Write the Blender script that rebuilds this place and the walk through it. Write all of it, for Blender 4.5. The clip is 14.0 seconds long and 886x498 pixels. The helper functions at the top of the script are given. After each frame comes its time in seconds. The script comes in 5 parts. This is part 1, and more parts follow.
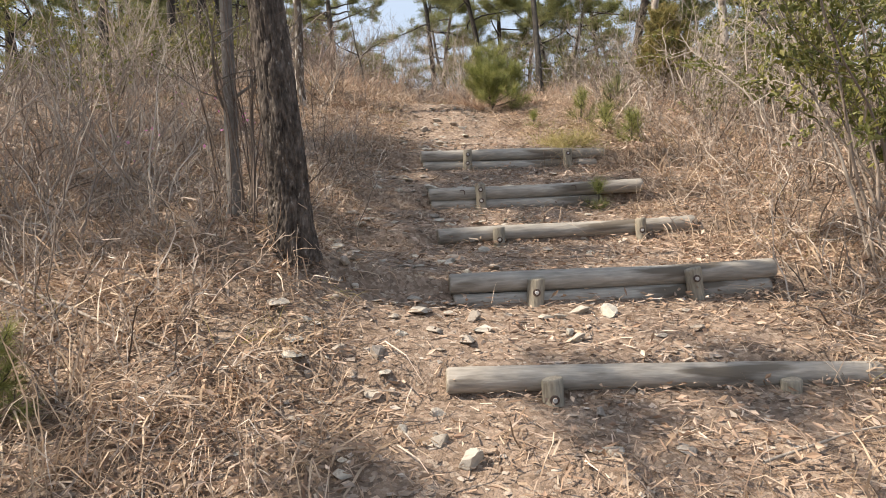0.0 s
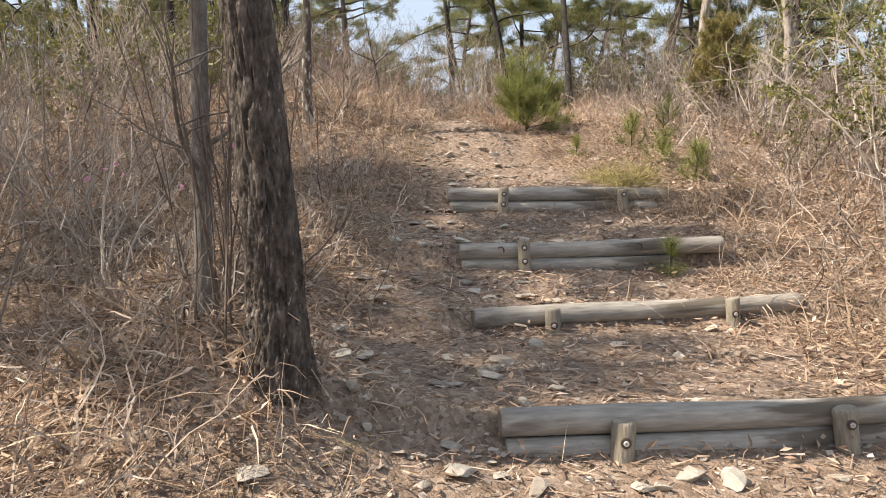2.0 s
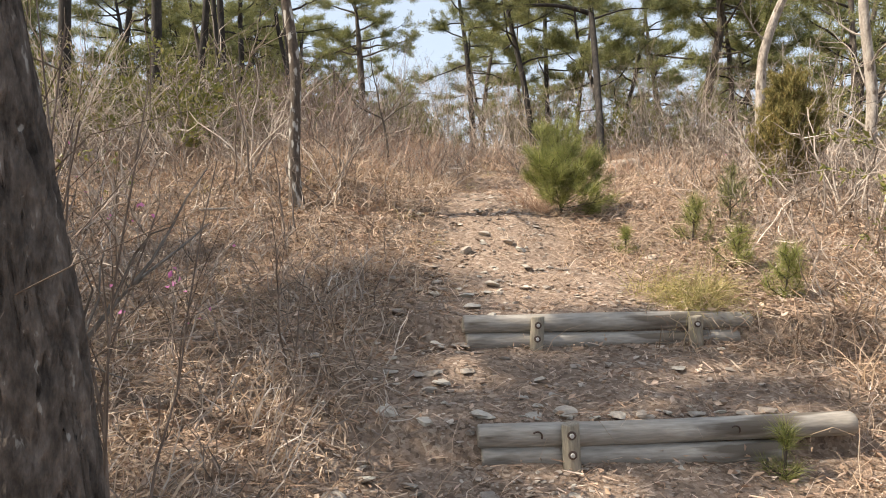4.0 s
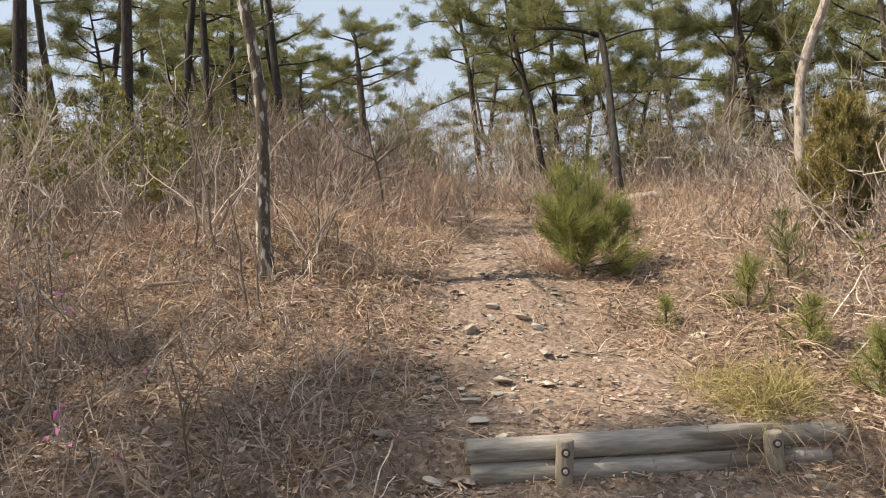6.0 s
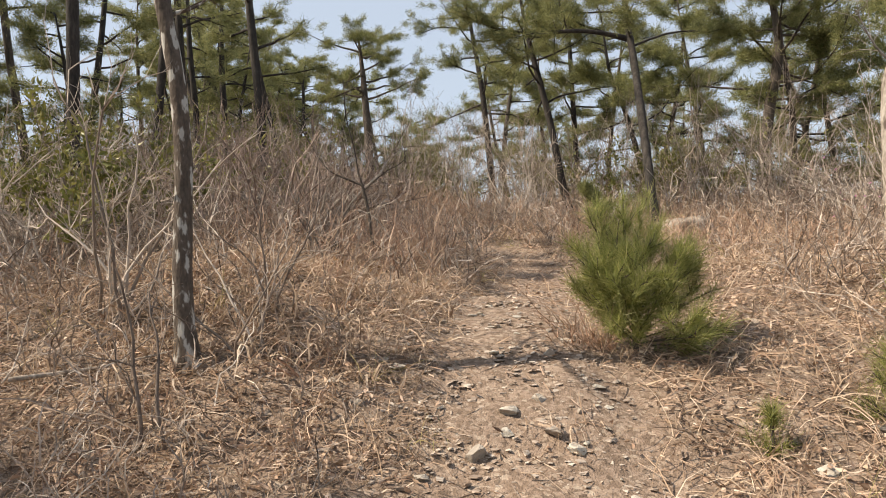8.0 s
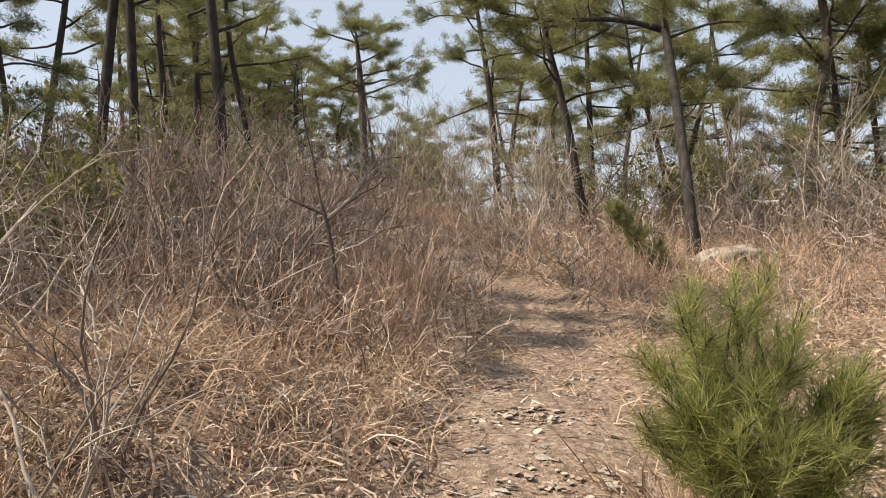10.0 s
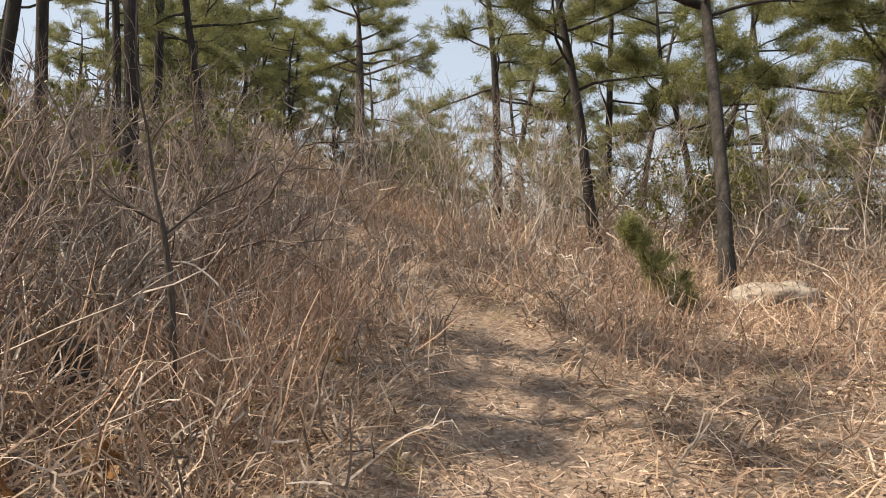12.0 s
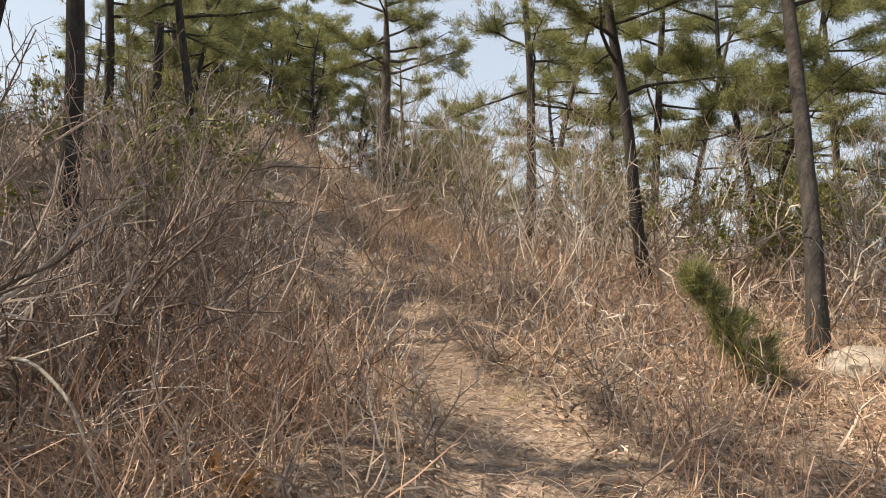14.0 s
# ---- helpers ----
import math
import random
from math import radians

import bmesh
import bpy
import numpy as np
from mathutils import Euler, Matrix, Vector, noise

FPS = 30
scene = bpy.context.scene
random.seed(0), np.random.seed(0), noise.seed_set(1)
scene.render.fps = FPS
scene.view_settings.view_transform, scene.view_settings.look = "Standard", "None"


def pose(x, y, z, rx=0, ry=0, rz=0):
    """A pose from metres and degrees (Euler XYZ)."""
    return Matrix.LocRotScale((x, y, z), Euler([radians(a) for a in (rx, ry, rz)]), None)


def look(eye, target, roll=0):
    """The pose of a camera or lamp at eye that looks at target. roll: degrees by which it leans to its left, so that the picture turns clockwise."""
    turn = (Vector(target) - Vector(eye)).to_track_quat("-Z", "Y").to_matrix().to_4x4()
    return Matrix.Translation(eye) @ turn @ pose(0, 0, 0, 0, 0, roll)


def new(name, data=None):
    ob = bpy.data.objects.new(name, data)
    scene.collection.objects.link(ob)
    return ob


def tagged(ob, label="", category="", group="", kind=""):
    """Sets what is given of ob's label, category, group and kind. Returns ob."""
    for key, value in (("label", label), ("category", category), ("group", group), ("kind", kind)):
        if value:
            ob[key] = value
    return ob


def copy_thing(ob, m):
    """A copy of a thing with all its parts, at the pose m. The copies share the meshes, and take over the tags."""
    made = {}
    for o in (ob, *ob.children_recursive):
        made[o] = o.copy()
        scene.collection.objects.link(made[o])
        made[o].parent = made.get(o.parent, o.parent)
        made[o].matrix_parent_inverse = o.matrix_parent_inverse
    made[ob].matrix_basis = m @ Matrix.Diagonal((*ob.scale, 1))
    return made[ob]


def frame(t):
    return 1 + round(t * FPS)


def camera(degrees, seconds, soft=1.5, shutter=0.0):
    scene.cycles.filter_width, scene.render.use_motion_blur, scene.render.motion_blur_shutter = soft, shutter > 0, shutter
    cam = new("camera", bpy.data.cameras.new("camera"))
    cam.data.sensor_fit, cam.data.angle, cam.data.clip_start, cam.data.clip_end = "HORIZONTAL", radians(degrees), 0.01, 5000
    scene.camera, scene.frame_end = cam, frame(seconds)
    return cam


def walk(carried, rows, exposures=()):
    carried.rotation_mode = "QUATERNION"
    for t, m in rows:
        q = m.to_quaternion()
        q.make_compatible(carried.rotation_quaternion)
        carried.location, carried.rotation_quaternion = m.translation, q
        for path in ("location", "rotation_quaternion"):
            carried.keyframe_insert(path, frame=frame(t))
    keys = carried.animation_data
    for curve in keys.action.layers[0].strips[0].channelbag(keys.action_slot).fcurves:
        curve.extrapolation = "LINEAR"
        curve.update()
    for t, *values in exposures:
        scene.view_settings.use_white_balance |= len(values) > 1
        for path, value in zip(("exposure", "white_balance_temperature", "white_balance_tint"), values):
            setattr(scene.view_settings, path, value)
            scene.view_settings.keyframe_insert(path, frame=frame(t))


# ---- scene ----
cam = camera(62.0, 14.0, soft=1.0)
PATH = [
    (0, (-0.007, 0.028, 1.517), (-0.007, 2.025, 1.414), -1.7),
    (0.5, (-0.156, 0.266, 1.665), (-0.164, 2.263, 1.556), -1.3),
    (1, (-0.197, 0.515, 1.701), (-0.214, 2.512, 1.588), -1.0),
    (1.5, (-0.172, 0.856, 1.843), (-0.186, 2.852, 1.727), -0.6),
    (2, (-0.149, 1.129, 1.912), (-0.172, 3.126, 1.798), -0.2),
    (2.5, (-0.172, 1.472, 2.087), (-0.208, 3.47, 1.991), -0.2),
    (3, (-0.154, 1.848, 2.23), (-0.193, 3.846, 2.156), 0.0),
    (3.5, (-0.118, 2.193, 2.354), (-0.165, 4.191, 2.293), 0.2),
    (4, (-0.132, 2.472, 2.503), (-0.209, 4.47, 2.462), 0.1),
    (4.2, (-0.139, 2.606, 2.51), (-0.225, 4.603, 2.474), 0.0),
    (6.3, (-0.064, 3.659, 2.858), (-0.169, 5.656, 2.892), -1.5),
    (6.5, (-0.028, 3.813, 2.873), (-0.134, 5.81, 2.914), -1.6),
    (7, (0.054, 4.116, 2.931), (-0.062, 6.112, 2.976), -1.5),
    (7.5, (-0.023, 4.524, 3.064), (-0.154, 6.519, 3.113), -1.6),
    (8, (-0.074, 4.922, 3.111), (-0.215, 6.916, 3.17), -1.4),
    (8.5, (-0.096, 5.297, 3.273), (-0.24, 7.291, 3.327), -1.3),
    (9, (-0.155, 5.639, 3.351), (-0.3, 7.634, 3.4), -1.3),
    (9.2, (-0.178, 5.788, 3.403), (-0.328, 7.782, 3.455), -1.3),
    (11.3, (0.091, 7.849, 3.652), (-0.062, 9.843, 3.678), 2.3),
    (11.5, (0.113, 7.983, 3.7), (-0.049, 9.976, 3.723), 2.6),
    (12, (0.184, 8.275, 3.765), (-0.005, 10.266, 3.79), 3.1),
    (12.5, (0.208, 8.57, 3.869), (-0.021, 10.557, 3.896), 3.3),
    (13, (0.27, 8.866, 3.961), (0.007, 10.849, 3.982), 3.3),
    (13.5, (0.268, 9.191, 4.036), (-0.006, 11.172, 4.052), 3.6),
    (14, (0.213, 9.539, 4.087), (-0.075, 11.518, 4.105), 4.3),
]
walk(cam, [(t, look(eye, target, roll)) for t, eye, target, roll in PATH],
     exposures=[(0.0, 0.73, 7000, 10), (1.5, 0.76, 7050, 10), (3.0, 0.87, 7100, 10), (4.2, 0.88, 7150, 10), (6.5, 0.55, 7300, 10), (9.2, 0.58, 7350, 10), (11.3, 0.55, 7350, 10), (12.5, 0.61, 7500, 10), (14.0, 0.62, 7500, 10)])

# ---- sky and sun ----
SUN_FROM = Vector((-0.985, -0.17, 0.0)).normalized()
SUN_HIGH = radians(47)
world = bpy.data.worlds.new("sky")
scene.world = world
world.use_nodes = True
wn = world.node_tree.nodes
sky = wn.new("ShaderNodeTexSky")
sky.sky_type = "NISHITA"
sky.sun_disc = False
sky.sun_elevation = SUN_HIGH
sky.sun_rotation = math.atan2(SUN_FROM.x, SUN_FROM.y)
sky.air_density, sky.dust_density, sky.ozone_density = 1.0, 1.5, 1.0
wn["Background"].inputs["Strength"].default_value = 0.15
haze = wn.new("ShaderNodeMix")  # thin bright haze over the whole sky
haze.data_type = "RGBA"
haze.inputs["Factor"].default_value = 0.7
haze.inputs["B"].default_value = (2.75, 3.25, 4.1, 1)
world.node_tree.links.new(sky.outputs["Color"], haze.inputs["A"])
world.node_tree.links.new(haze.outputs["Result"], wn["Background"].inputs["Color"])
sun = new("sun", bpy.data.lights.new("sun", "SUN"))
sun.data.energy, sun.data.angle, sun.data.color = 5.0, radians(0.53), (1.0, 0.92, 0.82)
sun.matrix_world = look(SUN_FROM * 40 * math.cos(SUN_HIGH) + Vector((0, 0, 40 * math.sin(SUN_HIGH))), (0, 0, 0))

# ---- the lie of the land ----
PROFILE_Y = (-60, -8, 0.0, 2.6, 6.5, 7.85, 8.74, 10.0, 12.3, 14.8, 18.0, 24.0, 40.0, 70.0, 160.0, 900.0)
PROFILE_Z = (-14, -2.3, 0.0, 0.78, 2.02, 2.34, 2.69, 2.93, 3.22, 3.60, 3.95, 4.30, 4.0, -4.0, -24.0, -60.0)
STEP_Y = (2.3, 2.90, 2.97, 3.68, 3.76, 4.81, 4.87, 5.61, 5.67, 6.57, 6.63, 7.2, 7.85)
STEP_Z = (0.66, 0.782, 0.875, 1.065, 1.175, 1.285, 1.385, 1.53, 1.67, 1.885, 2.035, 2.14, 2.34)
SLANT_Y = (2.9, 3.7, 4.8, 5.6, 6.57, 7.5)
SLANT_K = (0.056, 0.107, 0.185, 0.09, 0.15, 0.0)
PATH_Y = (-60, 0.0, 2.6, 3.4, 6.0, 7.0, 8.0, 9.6, 11.0, 12.9, 14.2, 15.5, 18.0, 24.0, 60.0)
PATH_X = (0.3, 0.62, 0.58, 0.48, 0.50, 0.48, 0.13, 0.04, 0.25, 0.12, -0.5, -1.4, -2.8, -5.6, -22.0)
PATH_W = (1.2, 0.80, 0.88, 1.05, 1.12, 0.80, 0.52, 0.44, 0.38, 0.30, 0.24, 0.30, 0.3, 0.3, 0.3)


def smooth(a, b, v):
    u = np.clip((v - a) / (b - a), 0.0, 1.0)
    return u * u * (3 - 2 * u)


def on_path(x, y):
    """1 on the trodden path, 0 off it."""
    d = np.abs(x - np.interp(y, PATH_Y, PATH_X))
    w = np.interp(y, PATH_Y, PATH_W)
    return 1 - smooth(w * 0.7, w * 1.35, d)


def ripple(x, y):
    return (0.5 * np.sin(1.7 * x + 0.9 * y + 1) * np.cos(1.3 * y - 0.7 * x)
            + 0.3 * np.sin(3.9 * x - 2.3 * y) * np.sin(3.1 * y + 1.1 * x + 2)
            + 0.2 * np.sin(8.3 * x + 5.1 * y + 1) * np.sin(7.1 * y - 4.7 * x))


def height(x, y):
    """The ground's height; takes numbers or arrays."""
    x, y = np.asarray(x, float), np.asarray(y, float)
    z = np.interp(y, PROFILE_Y, PROFILE_Z)
    stair = smooth(-1.0, -0.35, x) * (1 - smooth(2.0, 2.9, x)) * smooth(2.3, 2.6, y) * (1 - smooth(7.2, 7.85, y))
    z = z + stair * (np.interp(y - x * np.interp(y, SLANT_Y, SLANT_K), STEP_Y, STEP_Z) - z)
    path = on_path(x, y)
    z = z + 0.07 * ripple(x, y) * (1 - 0.75 * path) * (1 - 0.85 * stair) - 0.05 * path * (1 - stair)
    # mound at the foot of the big trunk, and the low bank along the path
    z = z + 0.15 * np.exp(-(((x + 1.15) / 0.75) ** 2 + ((y - 3.55) / 0.95) ** 2))
    z = z + 0.22 * np.exp(-(((x + 0.93) / 0.36) ** 2 + ((y - 3.62) / 0.45) ** 2))
    z = z + 0.10 * np.exp(-(((x + 1.9) / 0.8) ** 2)) * smooth(5.0, 7.0, y) * (1 - smooth(11, 13, y))
    # the way climbs over a low hump, and the bank on its left side stands higher
    hump = smooth(7.3, 8.1, y) * (1 - smooth(9.0, 10.6, y))
    z = z + 0.10 * hump * (1 - smooth(0.1, 0.8, x))
    z = z + 0.14 * (1 - smooth(-1.5, -0.55, x)) * smooth(7.9, 9.2, y) * (1 - smooth(12.0, 14.0, y))
    # the hillside that goes on rising ahead, to the left of the way
    left = 1 - smooth(-3.5, 2.0, x + 0.32 * (y - 15.0))
    z = z + left * (0.22 * np.clip(y - 14.5, 0, 30) - 0.05 * np.clip(-x - 6, 0, 60)) * (1 - smooth(45, 110, y))
    z = z - 0.004 * np.clip(-x - 30, 0, 900) * 20 * smooth(30, 60, -x)
    # the valley on the right
    z = z - 0.16 * np.clip(x - 6.0, 0, 14) * smooth(8, 18, y) - 0.25 * np.clip(x - 14, 0, 60)
    return z


# ---- materials ----
def shader(name, stops, scale=8.0, rough=0.9, bump=0.3, by="noise", fine=60.0, leafy=0.0, spots=None, stretch=(1, 1, 1), spec=0.25):
    """A rough natural surface. stops: its colours from dark to light, spread by noise, by loose piece ('island') or by object."""
    m = bpy.data.materials.new(name)
    m.use_nodes = True
    n, li = m.node_tree.nodes, m.node_tree.links
    b = n["Principled BSDF"]
    b.inputs["Roughness"].default_value = rough
    b.inputs["Specular IOR Level"].default_value = spec
    co = n.new("ShaderNodeTexCoord")
    mp = n.new("ShaderNodeMapping")
    mp.inputs["Scale"].default_value = stretch
    li.new(co.outputs["Object"], mp.inputs["Vector"])
    big = n.new("ShaderNodeTexNoise")
    big.inputs["Scale"].default_value, big.inputs["Detail"].default_value, big.inputs["Roughness"].default_value = scale, 6, 0.65
    small = n.new("ShaderNodeTexNoise")
    small.inputs["Scale"].default_value, small.inputs["Detail"].default_value = fine, 4
    li.new(mp.outputs["Vector"], big.inputs["Vector"])
    li.new(mp.outputs["Vector"], small.inputs["Vector"])
    ramp = n.new("ShaderNodeValToRGB")
    e = ramp.color_ramp.elements
    while len(e) < len(stops):
        e.new(0.5)
    lo, hi = (0.28, 0.72) if by == "noise" else (0.0, 1.0)
    for i, c in enumerate(stops):
        e[i].position = lo + (hi - lo) * i / (len(stops) - 1)
        e[i].color = (*c, 1)
    if by == "noise":
        li.new(big.outputs["Fac"], ramp.inputs["Fac"])
    elif by == "island":
        li.new(n.new("ShaderNodeNewGeometry").outputs["Random Per Island"], ramp.inputs["Fac"])
    else:
        li.new(n.new("ShaderNodeObjectInfo").outputs["Random"], ramp.inputs["Fac"])
    mix = n.new("ShaderNodeMix")
    mix.data_type, mix.blend_type = "RGBA", "OVERLAY"
    mix.inputs["Factor"].default_value = 0.55
    li.new(ramp.outputs["Color"], mix.inputs["A"])
    li.new((small if by == "noise" else big).outputs["Fac"], mix.inputs["B"])
    colour = mix.outputs["Result"]
    if spots:
        sn = n.new("ShaderNodeTexNoise")
        sn.inputs["Scale"].default_value, sn.inputs["Detail"].default_value = spots[1], 5
        li.new(mp.outputs["Vector"], sn.inputs["Vector"])
        sr = n.new("ShaderNodeValToRGB")
        sr.color_ramp.elements[0].position, sr.color_ramp.elements[1].position = spots[2], spots[2] + 0.06
        li.new(sn.outputs["Fac"], sr.inputs["Fac"])
        sm = n.new("ShaderNodeMix")
        sm.data_type = "RGBA"
        sm.inputs["B"].default_value = (*spots[0], 1)
        li.new(sr.outputs["Color"], sm.inputs["Factor"])
        li.new(colour, sm.inputs["A"])
        colour = sm.outputs["Result"]
    li.new(colour, b.inputs["Base Color"])
    if bump:
        bu = n.new("ShaderNodeBump")
        bu.inputs["Strength"].default_value, bu.inputs["Distance"].default_value = bump, 0.01
        li.new(small.outputs["Fac"], bu.inputs["Height"])
        li.new(bu.outputs["Normal"], b.inputs["Normal"])
    if leafy:
        tr = n.new("ShaderNodeBsdfTranslucent")
        ms = n.new("ShaderNodeMixShader")
        ms.inputs["Fac"].default_value = leafy
        li.new(colour, tr.inputs["Color"])
        li.new(b.outputs["BSDF"], ms.inputs[1])
        li.new(tr.outputs["BSDF"], ms.inputs[2])
        li.new(ms.outputs["Shader"], n["Material Output"].inputs["Surface"])
    return m


M_GROUND = shader("earth_and_litter", [(0.0427, 0.033, 0.0256), (0.119, 0.09, 0.0667), (0.204, 0.16, 0.12), (0.323, 0.265, 0.206)], 11, 0.95, 1.0, fine=110)


def flaky(m, stops, scale):
    """Small overlapping flakes, each of its own shade, over the whole surface."""
    n, li = m.node_tree.nodes, m.node_tree.links
    b = n["Principled BSDF"]
    warp = n.new("ShaderNodeTexNoise")
    warp.inputs["Scale"].default_value = 30
    add = n.new("ShaderNodeMix")
    add.data_type, add.blend_type = "RGBA", "ADD"
    add.inputs["Factor"].default_value = 0.03
    vor = n.new("ShaderNodeTexVoronoi")
    vor.inputs["Scale"].default_value = scale
    li.new(n["Texture Coordinate"].outputs["Object"], warp.inputs["Vector"])
    li.new(n["Texture Coordinate"].outputs["Object"], add.inputs["A"])
    li.new(warp.outputs["Color"], add.inputs["B"])
    li.new(add.outputs["Result"], vor.inputs["Vector"])
    sep = n.new("ShaderNodeSeparateColor")
    li.new(vor.outputs["Color"], sep.inputs["Color"])
    ramp = n.new("ShaderNodeValToRGB")
    e = ramp.color_ramp.elements
    while len(e) < len(stops):
        e.new(0.5)
    for i, c in enumerate(stops):
        e[i].position, e[i].color = i / (len(stops) - 1), (*c, 1)
    li.new(sep.outputs["Red"], ramp.inputs["Fac"])
    old = b.inputs["Base Color"].links[0].from_socket
    mix = n.new("ShaderNodeMix")
    mix.data_type = "RGBA"
    mix.inputs["Factor"].default_value = 0.6
    li.new(old, mix.inputs["A"])
    li.new(ramp.outputs["Color"], mix.inputs["B"])
    li.new(mix.outputs["Result"], b.inputs["Base Color"])
    bump = n.new("ShaderNodeBump")
    bump.inputs["Strength"].default_value, bump.inputs["Distance"].default_value = 0.9, 0.012
    li.new(sep.outputs["Green"], bump.inputs["Height"])
    li.new(n["Bump"].outputs["Normal"], bump.inputs["Normal"])
    li.new(bump.outputs["Normal"], b.inputs["Normal"])


def trodden(m, earth):
    """Mixes bare trodden earth into the litter by the share of wear stored in the mesh."""
    n, li = m.node_tree.nodes, m.node_tree.links
    b = n["Principled BSDF"]
    old = b.inputs["Base Color"].links[0].from_socket
    at = n.new("ShaderNodeAttribute")
    at.attribute_name = "wear"
    big = n.new("ShaderNodeTexNoise")
    big.inputs["Scale"].default_value, big.inputs["Detail"].default_value, big.inputs["Roughness"].default_value = 17, 8, 0.75
    li.new(n["Texture Coordinate"].outputs["Object"], big.inputs["Vector"])
    ramp = n.new("ShaderNodeValToRGB")
    e = ramp.color_ramp.elements
    e.new(0.5)
    for i, (p, c) in enumerate(zip((0.32, 0.5, 0.66), earth)):
        e[i].position, e[i].color = p, (*c, 1)
    li.new(big.outputs["Fac"], ramp.inputs["Fac"])
    mix = n.new("ShaderNodeMix")
    mix.data_type = "RGBA"
    li.new(at.outputs["Fac"], mix.inputs["Factor"])
    li.new(old, mix.inputs["A"])
    li.new(ramp.outputs["Color"], mix.inputs["B"])
    li.new(mix.outputs["Result"], b.inputs["Base Color"])


trodden(M_GROUND, [(0.10, 0.073, 0.055), (0.24, 0.178, 0.133), (0.40, 0.315, 0.245)])
flaky(M_GROUND, [(0.065, 0.043, 0.031), (0.235, 0.165, 0.12), (0.16, 0.107, 0.077), (0.38, 0.285, 0.22), (0.27, 0.188, 0.14), (0.47, 0.385, 0.305)], 55)
M_GRASS = shader("dry_grass", [(0.161, 0.109, 0.0755), (0.423, 0.312, 0.216), (0.312, 0.208, 0.146), (0.573, 0.45, 0.334), (0.432, 0.307, 0.216), (0.705, 0.584, 0.464)], 5, 0.75, 0, "island", leafy=0.25)
M_LITTER = shader("fallen_needles_and_leaves", [(0.13, 0.083, 0.06), (0.40, 0.285, 0.20), (0.27, 0.175, 0.125), (0.55, 0.42, 0.32), (0.41, 0.28, 0.20), (0.68, 0.55, 0.45)], 5, 0.85, 0, "island", leafy=0.1)
M_OLIVE = shader("sedge", [(0.22, 0.20, 0.075), (0.37, 0.315, 0.135), (0.48, 0.385, 0.195), (0.30, 0.29, 0.10)], 5, 0.7, 0, "island", leafy=0.3)
M_BRUSH = shader("bare_twigs", [(0.085, 0.068, 0.056), (0.295, 0.24, 0.198), (0.175, 0.135, 0.108), (0.47, 0.405, 0.345), (0.29, 0.212, 0.163), (0.66, 0.58, 0.50)], 9, 0.85, 0, "island")
M_TWIG = shader("grey_bare_twigs", [(0.17, 0.138, 0.115), (0.28, 0.23, 0.19), (0.38, 0.32, 0.27), (0.50, 0.435, 0.375), (0.31, 0.23, 0.178)], 9, 0.85, 0, "object")
M_MAUVE = shader("mauve_grey_twigs", [(0.14, 0.10, 0.083), (0.30, 0.225, 0.185), (0.49, 0.39, 0.33)], 9, 0.85, 0, "object")
M_SAPLING = shader("brown_sapling_bark", [(0.085, 0.064, 0.052), (0.155, 0.12, 0.098), (0.26, 0.208, 0.172)], 14, 0.9, 0.5, fine=60, stretch=(1, 1, 0.3))
M_GREYBARK = shader("smooth_grey_bark", [(0.10, 0.088, 0.08), (0.18, 0.162, 0.146), (0.28, 0.255, 0.23)], 18, 0.9, 0.6, fine=80, stretch=(1, 1, 0.35), spots=((0.38, 0.36, 0.33), 30, 0.66))
M_RUST = shader("rust_brown_leaves", [(0.20, 0.10, 0.04), (0.34, 0.18, 0.075), (0.42, 0.25, 0.12)], 6, 0.8, 0, "island", leafy=0.15)
M_WEED = shader("dead_weed_stems", [(0.189, 0.119, 0.0872), (0.416, 0.279, 0.199), (0.328, 0.196, 0.137), (0.591, 0.439, 0.324), (0.454, 0.296, 0.212)], 6, 0.8, 0, "island", leafy=0.1)
M_BARK = shader("fissured_pine_bark", [(0.018, 0.0155, 0.014), (0.06, 0.05, 0.043), (0.12, 0.10, 0.086), (0.20, 0.168, 0.145)], 30, 0.95, 1.0, fine=110, stretch=(1, 1, 0.4), spots=((0.30, 0.285, 0.26), 60, 0.66))
M_TRUNK = shader("dark_pine_trunk", [(0.018, 0.0165, 0.0155), (0.042, 0.037, 0.033), (0.078, 0.068, 0.06)], 16, 0.95, 0.9, fine=60, stretch=(1, 1, 0.3), spots=((0.14, 0.132, 0.12), 40, 0.67))
M_REDTRUNK = shader("grey_brown_trunk", [(0.036, 0.031, 0.027), (0.085, 0.07, 0.058), (0.15, 0.125, 0.104)], 14, 0.95, 0.9, fine=60, stretch=(1, 1, 0.3))
M_PALE = shader("pale_lichened_bark", [(0.14, 0.115, 0.095), (0.31, 0.27, 0.23), (0.46, 0.42, 0.37)], 14, 0.9, 0.6, fine=70, stretch=(1, 1, 0.4), spots=((0.12, 0.095, 0.078), 12, 0.60))
M_LICHEN = shader("lichen_spotted_bark", [(0.05, 0.04, 0.033), (0.10, 0.08, 0.065), (0.17, 0.13, 0.10)], 24, 0.95, 0.8, fine=90, stretch=(1, 1, 0.4), spots=((0.40, 0.385, 0.355), 24, 0.535))
M_NEEDLE = shader("pine_needles", [(0.10, 0.12, 0.046), (0.175, 0.19, 0.075), (0.26, 0.265, 0.11), (0.36, 0.335, 0.155)], 4, 0.5, 0, "island", leafy=0.42)
